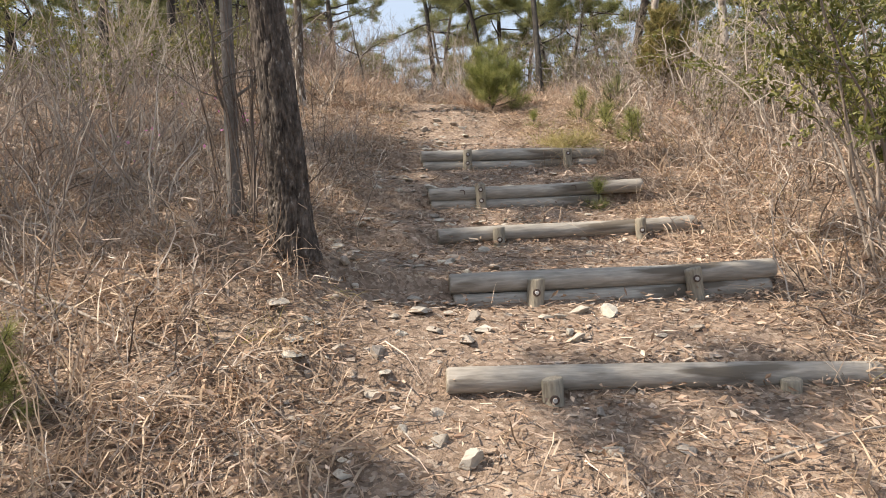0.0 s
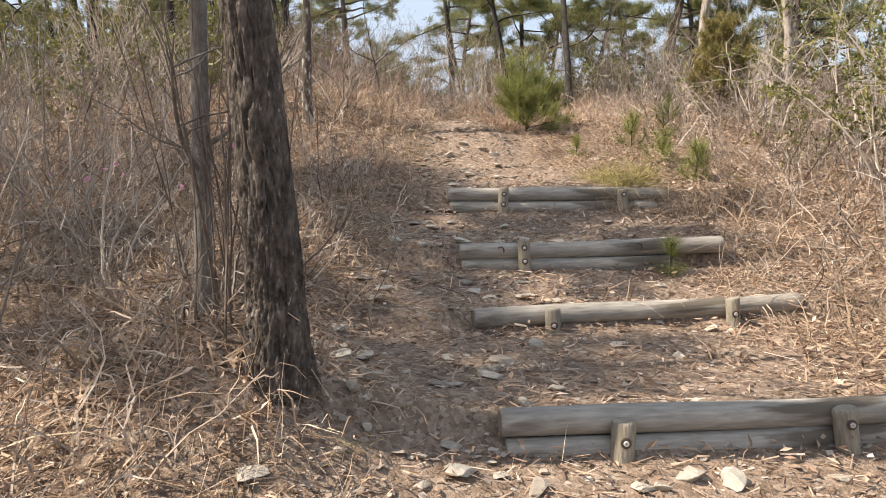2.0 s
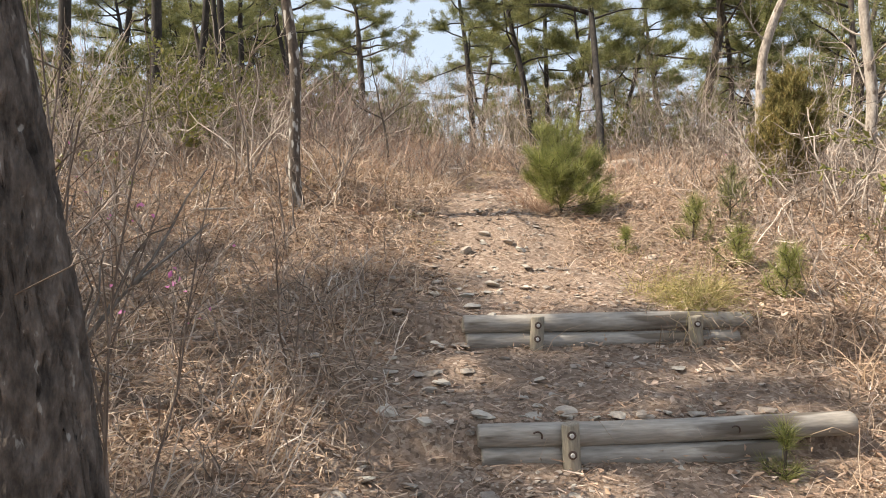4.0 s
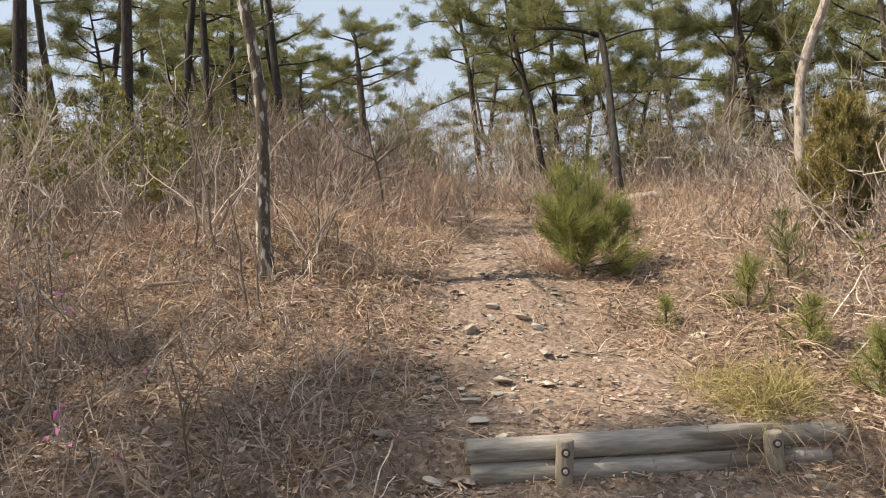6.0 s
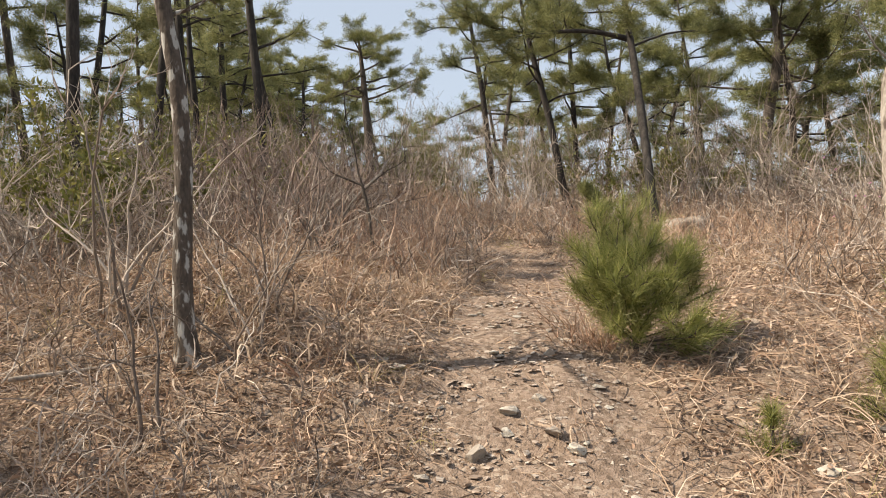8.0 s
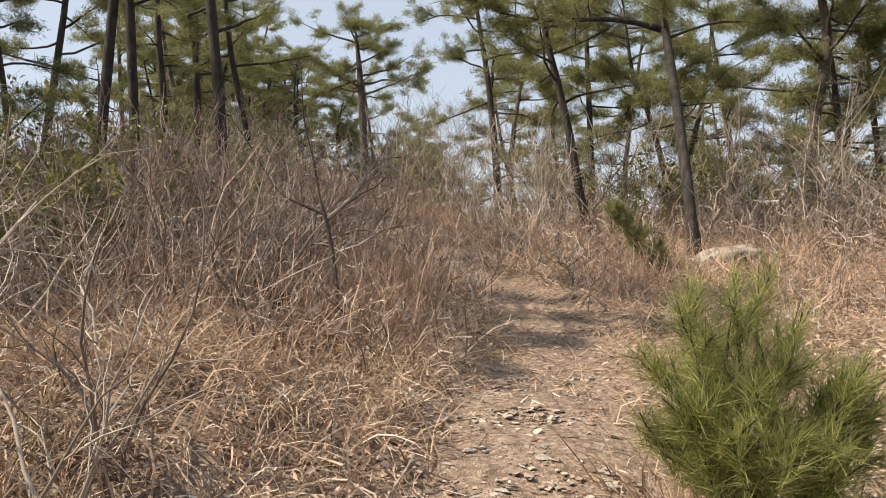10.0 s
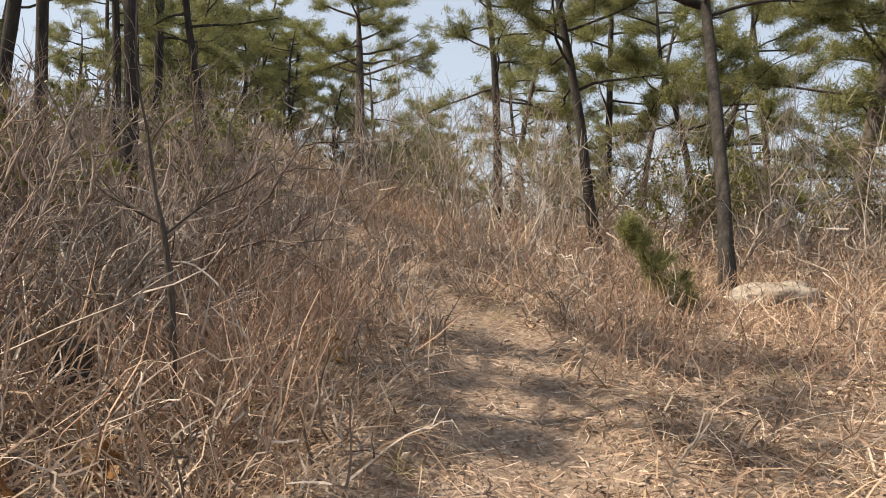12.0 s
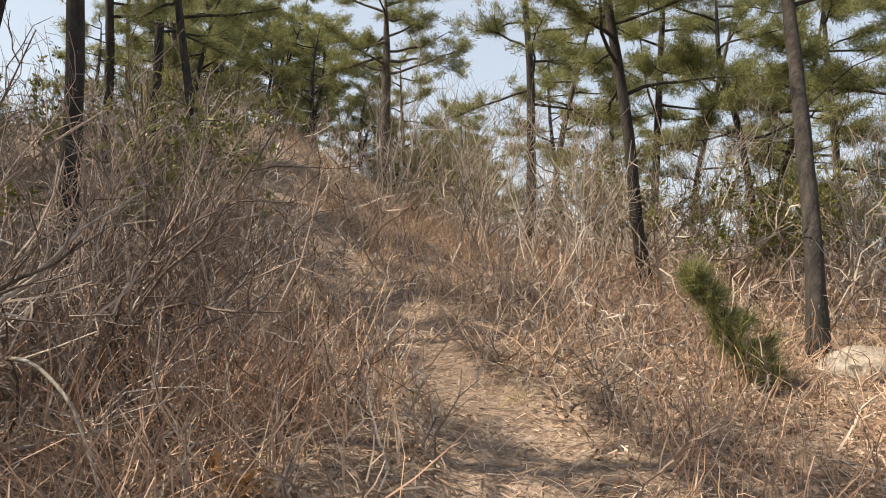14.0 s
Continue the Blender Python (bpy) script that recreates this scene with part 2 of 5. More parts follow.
M_YOUNG = shader("fresh_pine_needles", [(0.125, 0.148, 0.038), (0.22, 0.245, 0.07), (0.33, 0.34, 0.115), (0.47, 0.44, 0.20)], 4, 0.42, 0, "island", leafy=0.42)
M_CEDAR = shader("juniper_scales", [(0.105, 0.10, 0.036), (0.19, 0.172, 0.058), (0.29, 0.245, 0.09), (0.40, 0.285, 0.125)], 4, 0.7, 0, "island", leafy=0.22)
M_LEAF = shader("evergreen_leaves", [(0.085, 0.095, 0.027), (0.17, 0.175, 0.05), (0.29, 0.265, 0.085)], 4, 0.45, 0, "island", leafy=0.25)
M_PINK = shader("azalea_petals", [(0.55, 0.16, 0.38), (0.68, 0.28, 0.48)], 4, 0.6, 0, "island", leafy=0.3)
M_LOG = shader("weathered_treated_log", [(0.19, 0.17, 0.146), (0.265, 0.24, 0.208), (0.325, 0.297, 0.26), (0.41, 0.378, 0.332)], 5, 0.85, 0.4, fine=36, stretch=(0.3, 2.0, 2.0), spots=((0.14, 0.118, 0.095), 4, 0.62))
M_LOGEND = shader("sawn_log_end", [(0.22, 0.19, 0.15), (0.34, 0.30, 0.24)], 30, 0.9, 0.5, fine=120)
M_POST = shader("weathered_post", [(0.16, 0.14, 0.11), (0.27, 0.24, 0.19), (0.35, 0.31, 0.25)], 9, 0.85, 0.5, fine=60, stretch=(2, 2, 0.4))
M_STONE = shader("pale_schist", [(0.306, 0.261, 0.221), (0.414, 0.369, 0.315), (0.54, 0.495, 0.423)], 4, 0.85, 0.6, "object", fine=45)
M_GRAVEL = shader("stone_chips", [(0.25, 0.195, 0.155), (0.36, 0.295, 0.245), (0.50, 0.435, 0.37)], 6, 0.9, 0, "island")
M_BOULDER = shader("pale_boulder", [(0.19, 0.16, 0.13), (0.31, 0.27, 0.225), (0.43, 0.385, 0.325)], 6, 0.9, 1.0, fine=45, spots=((0.12, 0.10, 0.08), 7, 0.60))
M_IRON = shader("rusty_iron", [(0.04, 0.028, 0.022), (0.10, 0.06, 0.045)], 60, 0.6, 0.3, fine=200, spec=0.5)
M_STEEL = shader("worn_steel", [(0.35, 0.34, 0.33), (0.5, 0.49, 0.48)], 60, 0.4, 0.1, fine=200, spec=0.5)


# ---- building helpers ----
rng = np.random.default_rng(7)


def mesh_of(name, verts, faces, material, smooth_shade=False):
    """A mesh from an array of points and an array of faces with equal corner counts."""
    verts, faces = np.asarray(verts, np.float32).reshape(-1, 3), np.asarray(faces, np.int32)
    me = bpy.data.meshes.new(name)
    me.vertices.add(len(verts))
    me.vertices.foreach_set("co", verts.ravel())
    k = faces.shape[1]
    me.loops.add(faces.size)
    me.loops.foreach_set("vertex_index", faces.ravel())
    me.polygons.add(len(faces))
    me.polygons.foreach_set("loop_start", np.arange(0, faces.size, k, dtype=np.int32))
    me.polygons.foreach_set("use_smooth", np.full(len(faces), smooth_shade))
    me.update(calc_edges=True)
    me.materials.append(material)
    return me


def part(name, me, parent, label=""):
    ob = new(name, me)
    ob.parent = parent
    return tagged(ob, label)


def thing(name, at, label, category, group="", kind=""):
    ob = new(name)
    ob.location = at
    return tagged(ob, label, category, group, kind)


def unit(v):
    return v / np.maximum(np.linalg.norm(v, axis=-1, keepdims=True), 1e-9)


def ribbons(points, widths, side):
    """Flat strips: points (B, S, 3), widths (B, S), side (B, 3)."""
    b, s, _ = points.shape
    off = side[:, None, :] * widths[:, :, None] * 0.5
    verts = np.stack([points - off, points + off], 2).reshape(-1, 3)
    i = (np.arange(b)[:, None] * s + np.arange(s - 1)[None, :]).reshape(-1) * 2
    return verts, np.stack([i, i + 1, i + 3, i + 2], 1)


def tubes(points, radii, sides=3):
    """Thin round branches: points (B, S, 3), radii (B, S)."""
    b, s, _ = points.shape
    d = unit(points[:, -1] - points[:, 0])
    ref = np.where(np.abs(d[:, 2:3]) > 0.8, np.array([[1.0, 0, 0]]), np.array([[0, 0, 1.0]]))
    u = unit(np.cross(d, ref))
    v = np.cross(d, u)
    a = np.arange(sides) * 2 * np.pi / sides
    ring = u[:, None, None, :] * np.cos(a)[None, None, :, None] + v[:, None, None, :] * np.sin(a)[None, None, :, None]
    verts = (points[:, :, None, :] + ring * radii[:, :, None, None]).reshape(-1, 3)
    base = (np.arange(b)[:, None] * s + np.arange(s - 1)[None, :]).reshape(-1) * sides
    k = np.arange(sides)
    f = np.stack([base[:, None] + k, base[:, None] + (k + 1) % sides, base[:, None] + sides + (k + 1) % sides, base[:, None] + sides + k], -1)
    return verts, f.reshape(-1, 4)


def join(*sets):
    verts, faces, n = [], [], 0
    for v, f in sets:
        verts.append(v)
        faces.append(f + n)
        n += len(v)
    return np.concatenate(verts), np.concatenate(faces)


def grow(start, way, length, steps=5, wander=0.18, rise=0.0):
    """Crooked lines of growth from start along way; rise bends them up, or down when it is minus."""
    b = len(start)
    pts = np.empty((b, steps, 3))
    pts[:, 0] = start
    d = unit(np.asarray(way, float))
    for i in range(1, steps):
        d = unit(d + rng.normal(0, wander, (b, 3)) + np.array([0, 0, rise]))
        pts[:, i] = pts[:, i - 1] + d * (np.asarray(length) / (steps - 1))[:, None]
    return pts


def sprout(parents, count, low=0.25, high=1.0, spread=0.9, up=0.25):
    """Where branches leave their parents, and their ways: (index, start, way)."""
    b, s, _ = parents.shape
    idx = np.repeat(np.arange(b), count)
    u = rng.uniform(low, high, len(idx)) * (s - 1)
    i = np.minimum(u.astype(int), s - 2)
    f = (u - i)[:, None]
    start = parents[idx, i] * (1 - f) + parents[idx, i + 1] * f
    along = unit(parents[idx, i + 1] - parents[idx, i])
    return idx, start, unit(along + rng.normal(0, spread, (len(idx), 3)) + np.array([0, 0, up]))


def taper(b, s, r0, r1):
    t = np.linspace(0, 1, s)[None, :]
    return np.broadcast_to(np.asarray(r0).reshape(-1, 1) * (1 - t) + np.asarray(r1).reshape(-1, 1) * t, (b, s))


def blades(foot, way, length, width, steps=4, droop=0.35, wander=0.1):
    pts = grow(foot, way, length, steps, wander, -droop)
    side = unit(np.cross(unit(way), rng.normal(0, 1, way.shape)))
    w = np.asarray(width)[:, None] * np.linspace(1, 0.25, steps)[None, :]
    return ribbons(pts, w, side)


def stalk(points, radii, sides=12, rings=10, rough=0.0, ridges=0, seed=0, plates=0.0):
    """One round trunk or limb through given points, smooth, with a rough skin; returns points and faces."""
    p, r = np.asarray(points, float), np.asarray(radii, float)
    t = np.linspace(0, len(p) - 1, rings)
    i = np.arange(len(p))
    c = np.stack([np.interp(t, i, p[:, k]) for k in range(3)], 1)
    for _ in range(2):
        c[1:-1] = (c[:-2] + 2 * c[1:-1] + c[2:]) / 4
    rad = np.interp(t, i, r)
    d = unit(np.gradient(c, axis=0))
    u = unit(np.cross(d, np.array([0.31, 0.95, 0.05])))
    v = np.cross(d, u)
    a = np.arange(sides) * 2 * np.pi / sides
    own = np.random.default_rng(seed + 11)
    k = 1 + own.normal(0, rough, (rings, sides))
    if ridges:
        for _ in range(ridges):
            ph, wide, amp = own.uniform(0, 6.28), own.uniform(0.12, 0.3), own.uniform(-0.13, 0.10)
            turn = ph + np.cumsum(own.normal(0, 0.05, rings))
            dd = np.abs((a[None, :] - turn[:, None] + np.pi) % (2 * np.pi) - np.pi)
            on = own.uniform(0, rings, 2)
            k += amp * np.exp(-(dd / wide) ** 2) * np.exp(-((np.arange(rings)[:, None] - on[0]) / (rings * 0.35)) ** 2)
    if plates:
        run = np.concatenate([[0], np.cumsum(np.linalg.norm(np.diff(c, axis=0), axis=1))])
        for i in range(rings):
            for j in range(sides):
                q = Vector((math.cos(a[j]) * 5.0, math.sin(a[j]) * 5.0, run[i] * 7.5))
                n1 = noise.noise(q + Vector((seed, 0, 0))) + 0.35 * noise.noise(q * 2.3)
                k[i, j] += plates * (0.55 - 1.6 * math.exp(-(n1 / 0.10) ** 2)) + 0.3 * plates * noise.noise(Vector((q.x * 2, q.y * 2, run[i] * 26)))
    verts = c[:, None, :] + (u[:, None, :] * np.cos(a)[None, :, None] + v[:, None, :] * np.sin(a)[None, :, None]) * (rad[:, None] * k)[:, :, None]
    base = np.arange(rings - 1)[:, None] * sides
    q = np.arange(sides)[None, :]
    f = np.stack([base + q, base + (q + 1) % sides, base + sides + (q + 1) % sides, base + sides + q], -1).reshape(-1, 4)
    return verts.reshape(-1, 3), f


def needles(tips, ways, count, length, width, spread=0.8, loose=0.0):
    """Tufts of needles, each one a thin triangle, round the given tips."""
    b = len(tips)
    idx = np.repeat(np.arange(b), count)
    d = unit(ways[idx] + rng.normal(0, spread, (len(idx), 3)))
    ln = length * rng.uniform(0.7, 1.2, len(idx))[:, None]
    foot = tips[idx] - ways[idx] * rng.uniform(0, 1, len(idx))[:, None] * length * 0.8
    foot = foot + rng.normal(0, 1, foot.shape) * np.array([1, 1, 0.6]) * loose * length
    side = unit(np.cross(d, rng.normal(0, 1, d.shape))) * width * 0.5
    verts = np.stack([foot - side, foot + side, foot + d * ln], 1).reshape(-1, 3)
    return verts, np.arange(len(verts)).reshape(-1, 3)


def scatter(n, x0, x1, y0, y1, keep):
    """n points in the rectangle, kept with the chance that keep(x, y) gives."""
    xs, ys = [], []
    have = 0
    while have < n:
        x, y = rng.uniform(x0, x1, n), rng.uniform(y0, y1, n)
        ok = rng.uniform(0, 1, n) < keep(x, y)
        xs.append(x[ok])
        ys.append(y[ok])
        have += ok.sum()
    x, y = np.concatenate(xs)[:n], np.concatenate(ys)[:n]
    return np.stack([x, y, height(x, y)], 1)


def upward(n, lean):
    return unit(np.stack([rng.normal(0, lean, n), rng.normal(0, lean, n), np.ones(n)], 1))

# ---- the ground, one sheet to the horizon ----
def spaced(a, b, fine, reach, grow_by):
    core = list(np.arange(a, b + fine / 2, fine))
    lo, hi, s = [], [], fine
    d = 0.0
    while d < reach:
        s *= grow_by
        d += s
        lo.append(a - d)
        hi.append(b + d)
    return np.array(lo[::-1] + core + hi)


gx, gy = spaced(-3.4, 3.4, 0.055, 1500, 1.15), spaced(0.8, 14.5, 0.055, 1500, 1.15)
GX, GY = np.meshgrid(gx, gy)
GZ = height(GX, GY)
near = (np.abs(GX) < 6) & (GY > -1) & (GY < 18)
crumb = np.zeros_like(GZ)
for k in range(10):
    a, f = rng.uniform(0, 6.28, 3), rng.uniform(9, 42)
    crumb += np.sin(f * (GX * np.cos(a[0]) + GY * np.sin(a[0])) + a[1] + 1.5 * np.sin(3 * GX + a[2])) / f
GZ += near * crumb * 0.045
nx, ny = len(gx), len(gy)
gi = (np.arange(ny - 1)[:, None] * nx + np.arange(nx - 1)[None, :]).reshape(-1)
ground = new("ground", mesh_of("ground", np.stack([GX, GY, GZ], -1).reshape(-1, 3), np.stack([gi, gi + 1, gi + nx + 1, gi + nx], 1), M_GROUND, True))
wear = ground.data.attributes.new("wear", "FLOAT", "POINT")
wear.data.foreach_set("value", (on_path(GX, GY) * (0.85 - 0.35 * smooth(9.5, 12.5, GY))).astype(np.float32).ravel())
tagged(ground, "tan hillside of bare earth, fallen needles and dry leaves", "ground", kind="structure")


# ---- log steps ----
def round_log(a, b, r, seed, bow=0.006):
    """A peeled round log from a to b with sawn ends, slightly bowed and uneven."""
    own = np.random.default_rng(seed)
    a, b = Vector(a), Vector(b)
    ln, rings, sides = (b - a).length, 30, 18
    bm = bmesh.new()
    w1, w2, w3 = own.uniform(0, 6, 3)
    rows = []
    stations = [(-0.0, 0.86), (0.006, 1.0)] + [(u, 1.0) for u in np.linspace(0.03, 0.97, rings)] + [(0.994, 1.0), (1.0, 0.86)]
    for u, k in stations:
        cy, cz = bow * math.sin(3.1 * u + w1), bow * math.sin(4.3 * u + w2)
        row = []
        for s in range(sides):
            t = 2 * math.pi * s / sides
            rr = r * k * (1 + 0.02 * math.sin(9 * u + w3) + 0.012 * math.sin(3 * t + 7 * u + w1) + own.normal(0, 0.006))
            row.append(bm.verts.new((u * ln, cy + rr * math.cos(t), cz + rr * math.sin(t))))
        rows.append(row)
    for p, q in zip(rows, rows[1:]):
        for s in range(sides):
            f = bm.faces.new((p[s], p[(s + 1) % sides], q[(s + 1) % sides], q[s]))
            f.smooth = True
    for row, flip in ((rows[0], 1), (rows[-1], 0)):
        f = bm.faces.new(row[::-1] if flip else row)
        f.material_index = 1
    bmesh.ops.recalc_face_normals(bm, faces=bm.faces)
    me = bpy.data.meshes.new("log")
    bm.to_mesh(me)
    bm.free()
    me.materials.append(M_LOG)
    me.materials.append(M_LOGEND)
    x = (b - a).normalized()
    y = Vector((0, 0, 1)).cross(x).normalized()
    rot = Matrix((x, y, x.cross(y))).transposed().to_4x4()
    return me, Matrix.Translation(a) @ rot


def post_mesh(r, h, seed):
    own = np.random.default_rng(seed)
    bm = bmesh.new()
    sides, rows = 14, []
    for z, k in ((0, 1.02), (h * 0.3, 1.0), (h * 0.7, 0.99), (h - 0.012, 1.0), (h - 0.003, 0.95), (h, 0.86)):
        rows.append([bm.verts.new((r * k * math.cos(t) * (1 + own.normal(0, 0.015)), r * k * math.sin(t), z + (0.10 * r * math.cos(t) if z > h * 0.8 else 0)))
                     for t in (2 * math.pi * s / sides for s in range(sides))])
    for p, q in zip(rows, rows[1:]):
        for s in range(sides):
            bm.faces.new((p[s], p[(s + 1) % sides], q[(s + 1) % sides], q[s])).smooth = True
    bm.faces.new(rows[-1]).material_index = 1
    bm.faces.new(rows[0][::-1])
    me = bpy.data.meshes.new("post")
    bm.to_mesh(me)
    bm.free()
    me.materials.append(M_POST)
    me.materials.append(M_LOGEND)
    return me


def disc_mesh(name, r, depth, hole, material):
    """A round washer or bolt head that looks along -y."""
    bm = bmesh.new()
    sides = 14
    rows = []
    for rr, y in ((r, 0), (r, -depth), (r * 0.82, -depth * 1.25), (hole, -depth * 1.25), (hole, -depth * 0.3)):
        rows.append([bm.verts.new((rr * math.cos(t), y, rr * math.sin(t))) for t in (2 * math.pi * s / sides for s in range(sides))])
    for p, q in zip(rows, rows[1:]):
        for s in range(sides):
            bm.faces.new((p[s], p[(s + 1) % sides], q[(s + 1) % sides], q[s]))
    bm.faces.new(rows[-1])
    bmesh.ops.recalc_face_normals(bm, faces=bm.faces)
    me = bpy.data.meshes.new(name)
    bm.to_mesh(me)
    bm.free()
    me.materials.append(material)
    return me


WASHER = disc_mesh("washer", 0.019, 0.004, 0.008, M_IRON)
BOLT = disc_mesh("bolt", 0.0095, 0.008, 0.003, M_STEEL)


bend = [(0.022 * math.cos(t), -0.006 - 0.008 * math.sin(t), 0.024 * math.sin(t)) for t in np.linspace(-0.4, 2.4, 9)]
STAPLE = mesh_of("staple", *stalk(bend, [0.004] * 9, 6, 12), M_IRON, True)


def log_step(label, a, b, r, double, posts, seed, staples=()):
    """a, b: the middles of the upper log's ends. posts: (share of the length, post top above the log's middle, radius, bolt heights, lean)."""
    a, b = Vector(a), Vector(b)
    mid = (a + b) / 2
    step = thing("log_step", mid, label, "log step", "log steps of the trail")
    inv = Matrix.Translation(-mid)
    me, m = round_log(a, b, r, seed)
    upper = part("upper_log", me, step)
    upper.matrix_basis = inv @ m
    for u in staples:
        part("staple", STAPLE, upper, "bent rusty iron staple").location = (u * (b - a).length, -r * 0.97, 0.004)
    if double:
        down = Vector((0.0, -0.012, -2 * r * 0.93))
        me, m = round_log(a + down + (b - a) * 0.01, a + down + (b - a) * double, r * 0.97, seed + 40)
        part("lower_log", me, step, "grey lower log half sunk in litter").matrix_basis = inv @ m
    for u, top, pr, bolts, lean in posts:
        c = a.lerp(b, u) + Vector((0, -r - pr * 0.8, 0))
        foot = float(height(c.x, c.y)) - 0.12
        h = a.lerp(b, u).z + top - foot
        po = part("post", post_mesh(pr, h, seed + int(u * 100)), step)
        po.matrix_basis = inv @ pose(c.x, c.y, foot, 0, lean, 0)
        for bz in bolts:
            z = a.lerp(b, u).z + bz - foot
            w = part("washer", WASHER, po, "rusty dark washer")
            w.location = (0, -pr * 0.985, z)
            bo = part("bolt", BOLT, po, "worn steel bolt head")
            bo.location = (0, -pr * 0.985 - 0.003, z)
    return step


R = 0.052
log_step("grey weathered round log step held by two bolted stakes", (-0.01, 2.92, 0.848), (1.77, 3.02, 0.80), R, 0,
         [(0.235, 0.02, 0.043, (-0.055,), -2), (0.765, 0.002, 0.042, (), 1)], 1)
log_step("weathered step of two stacked logs with bolted stakes", (0.02, 3.69, 1.145), (1.71, 3.87, 1.17), R, 0.985,
         [(0.245, 0.022, 0.043, (-0.045,), 3), (0.745, 0.03, 0.042, (-0.02,), -6)], 2)
log_step("grey weathered log step with a bowed upper log", (-0.04, 4.82, 1.345), (1.74, 5.15, 1.39), R * 0.98, 0.0,
         [(0.225, 0.045, 0.038, (-0.035,), 0), (0.775, 0.05, 0.036, (-0.03,), -3)], 3)
log_step("grey step of two stacked logs with one double-bolted stake", (-0.105, 5.62, 1.637), (1.55, 5.77, 1.668), R, 0.80,
         [(0.245, 0.065, 0.038, (0.022, -0.06), -3)], 4, (0.15, 0.665))
log_step("grey step of two stacked logs partly grown over by grass", (-0.18, 6.57, 2.005), (1.49, 6.82, 2.0), R, 0.95,
         [(0.24, 0.045, 0.037, (0.0, -0.075), 3), (0.795, 0.04, 0.040, (0.0,), -3)], 5)


# ---- trees ----
def skin(name, made, material, smooth_shade=True):
    return mesh_of(name, made[0], made[1], material, smooth_shade)


def crown_of(trunk_pts, low, high, limbs, reach, twigs=8, tufts=4, count=22, length=0.10, width=0.011, up=0.15, limb_r=0.022, flat=0.25):
    """Limbs and needle tufts of a pine, from share low to share high of the trunk; returns two sets of points and faces."""
    p = np.asarray(trunk_pts, float)
    t = np.linspace(low, high, limbs) * (len(p) - 1)
    i = np.arange(len(p))
    start = np.stack([np.interp(t, i, p[:, k]) for k in range(3)], 1)
    turn = np.arange(limbs) * 2.4 + rng.uniform(-0.6, 0.6, limbs)
    way = np.stack([np.cos(turn), np.sin(turn), rng.normal(up, 0.15, limbs)], 1)
    ln = reach * rng.uniform(0.6, 1.15, limbs) * np.linspace(1.0, 0.45, limbs)
    li = grow(start, way, ln, 7, 0.16, 0.02)
    idx, s2, w2 = sprout(li, twigs, 0.35, 1.0, 0.7, 0.1)
    w2[:, 2] = w2[:, 2] * flat + 0.12
    tw = grow(s2, w2, rng.uniform(0.25, 0.6, len(s2)) * reach / 2, 4, 0.2, 0.05)
    idx, s3, w3 = sprout(tw, tufts, 0.3, 1.0, 0.5, 0.5)
    limb_sets = [tubes(li[k:k + 1], taper(1, 7, limb_r, 0.006), 5) for k in range(limbs)]
    side = unit(np.cross(tw[:, -1] - tw[:, 0], rng.normal(0, 1, (len(tw), 3))))
    return limb_sets, ribbons(tw, taper(len(tw), 4, 0.012, 0.005), side), needles(s3, w3, int(count * 1.5), length * 0.95, width * 0.62, 0.9, 0.5)


def pine(label, trunk, radii, low, limbs, reach, bark=None, seed=0, group="pines of the ridge", rings=22, high=0.99, sides=12, plates=0.0, **more):
    """A pine on a given trunk line; the first point is its foot."""
    base = np.array(trunk[0], float)
    base[2] = float(height(base[0], base[1])) - 0.05
    pts = np.array(trunk, float)
    pts[0] = base
    local = pts - base
    t = thing("pine_tree", base, label, "pine tree", group)
    foot = local.copy()
    part("trunk", skin("trunk", stalk(foot, radii, sides, rings, 0.012 if plates else 0.035, 4, seed, plates), bark or M_TRUNK), t)
    wood, twig, green = crown_of(local, low, high, limbs, reach, **more)
    for w in wood:
        part("limb", skin("limb", w, bark or M_TRUNK), t)
    tagged(part("twig_work", skin("twig_work", twig, bark or M_TRUNK), t), kind="stuff")
    tagged(part("crown", skin("crown", green, M_NEEDLE, False), t, "dull green needles in open tufts"), kind="stuff")
    return t


# big leaning trunk beside the steps
big = pine("thick dark pine trunk with deeply fissured bark leaning beside the steps",
           [(-0.735, 3.6, 1.2), (-0.735, 3.58, 1.46), (-0.737, 3.57, 1.62), (-0.738, 3.55, 1.78), (-0.755, 3.53, 2.0), (-0.778, 3.50, 2.37), (-0.812, 3.46, 2.70), (-0.95, 3.3, 3.9), (-1.2, 3.2, 5.4), (-1.5, 3.2, 7.2)],
           [0.135, 0.105, 0.093, 0.088, 0.085, 0.08, 0.074, 0.065, 0.05, 0.02], 0.80, 14, 1.7, M_BARK, 3, "", 240, sides=120, plates=0.09, twigs=7, tufts=3)
# tall pines ahead
T_RIGHT = [(2.03, 14.75, 3.6), (2.02, 14.9, 4.1), (2.03, 15.12, 4.6), (2.04, 15.5, 5.3), (2.06, 15.95, 6.1), (2.05, 16.2, 6.6), (1.98, 16.4, 7.6), (1.9, 16.5, 9.0)]
right_pine = pine("slender dark pine with a long bare side limb behind a boulder", T_RIGHT, [0.085, 0.062, 0.06, 0.058, 0.056, 0.052, 0.04, 0.015], 0.66, 13, 1.7, seed=5, rings=30, twigs=14, tufts=6)
limb = stalk(np.array([(2.05, 16.2, 6.56), (1.7, 16.15, 6.64), (1.3, 16.1, 6.7), (0.6, 16.05, 6.66), (0.05, 16.05, 6.74), (-0.45, 15.95, 6.95)]) - np.array(right_pine.location), [0.045, 0.038, 0.032, 0.026, 0.02, 0.008], 8, 16, 0.03)
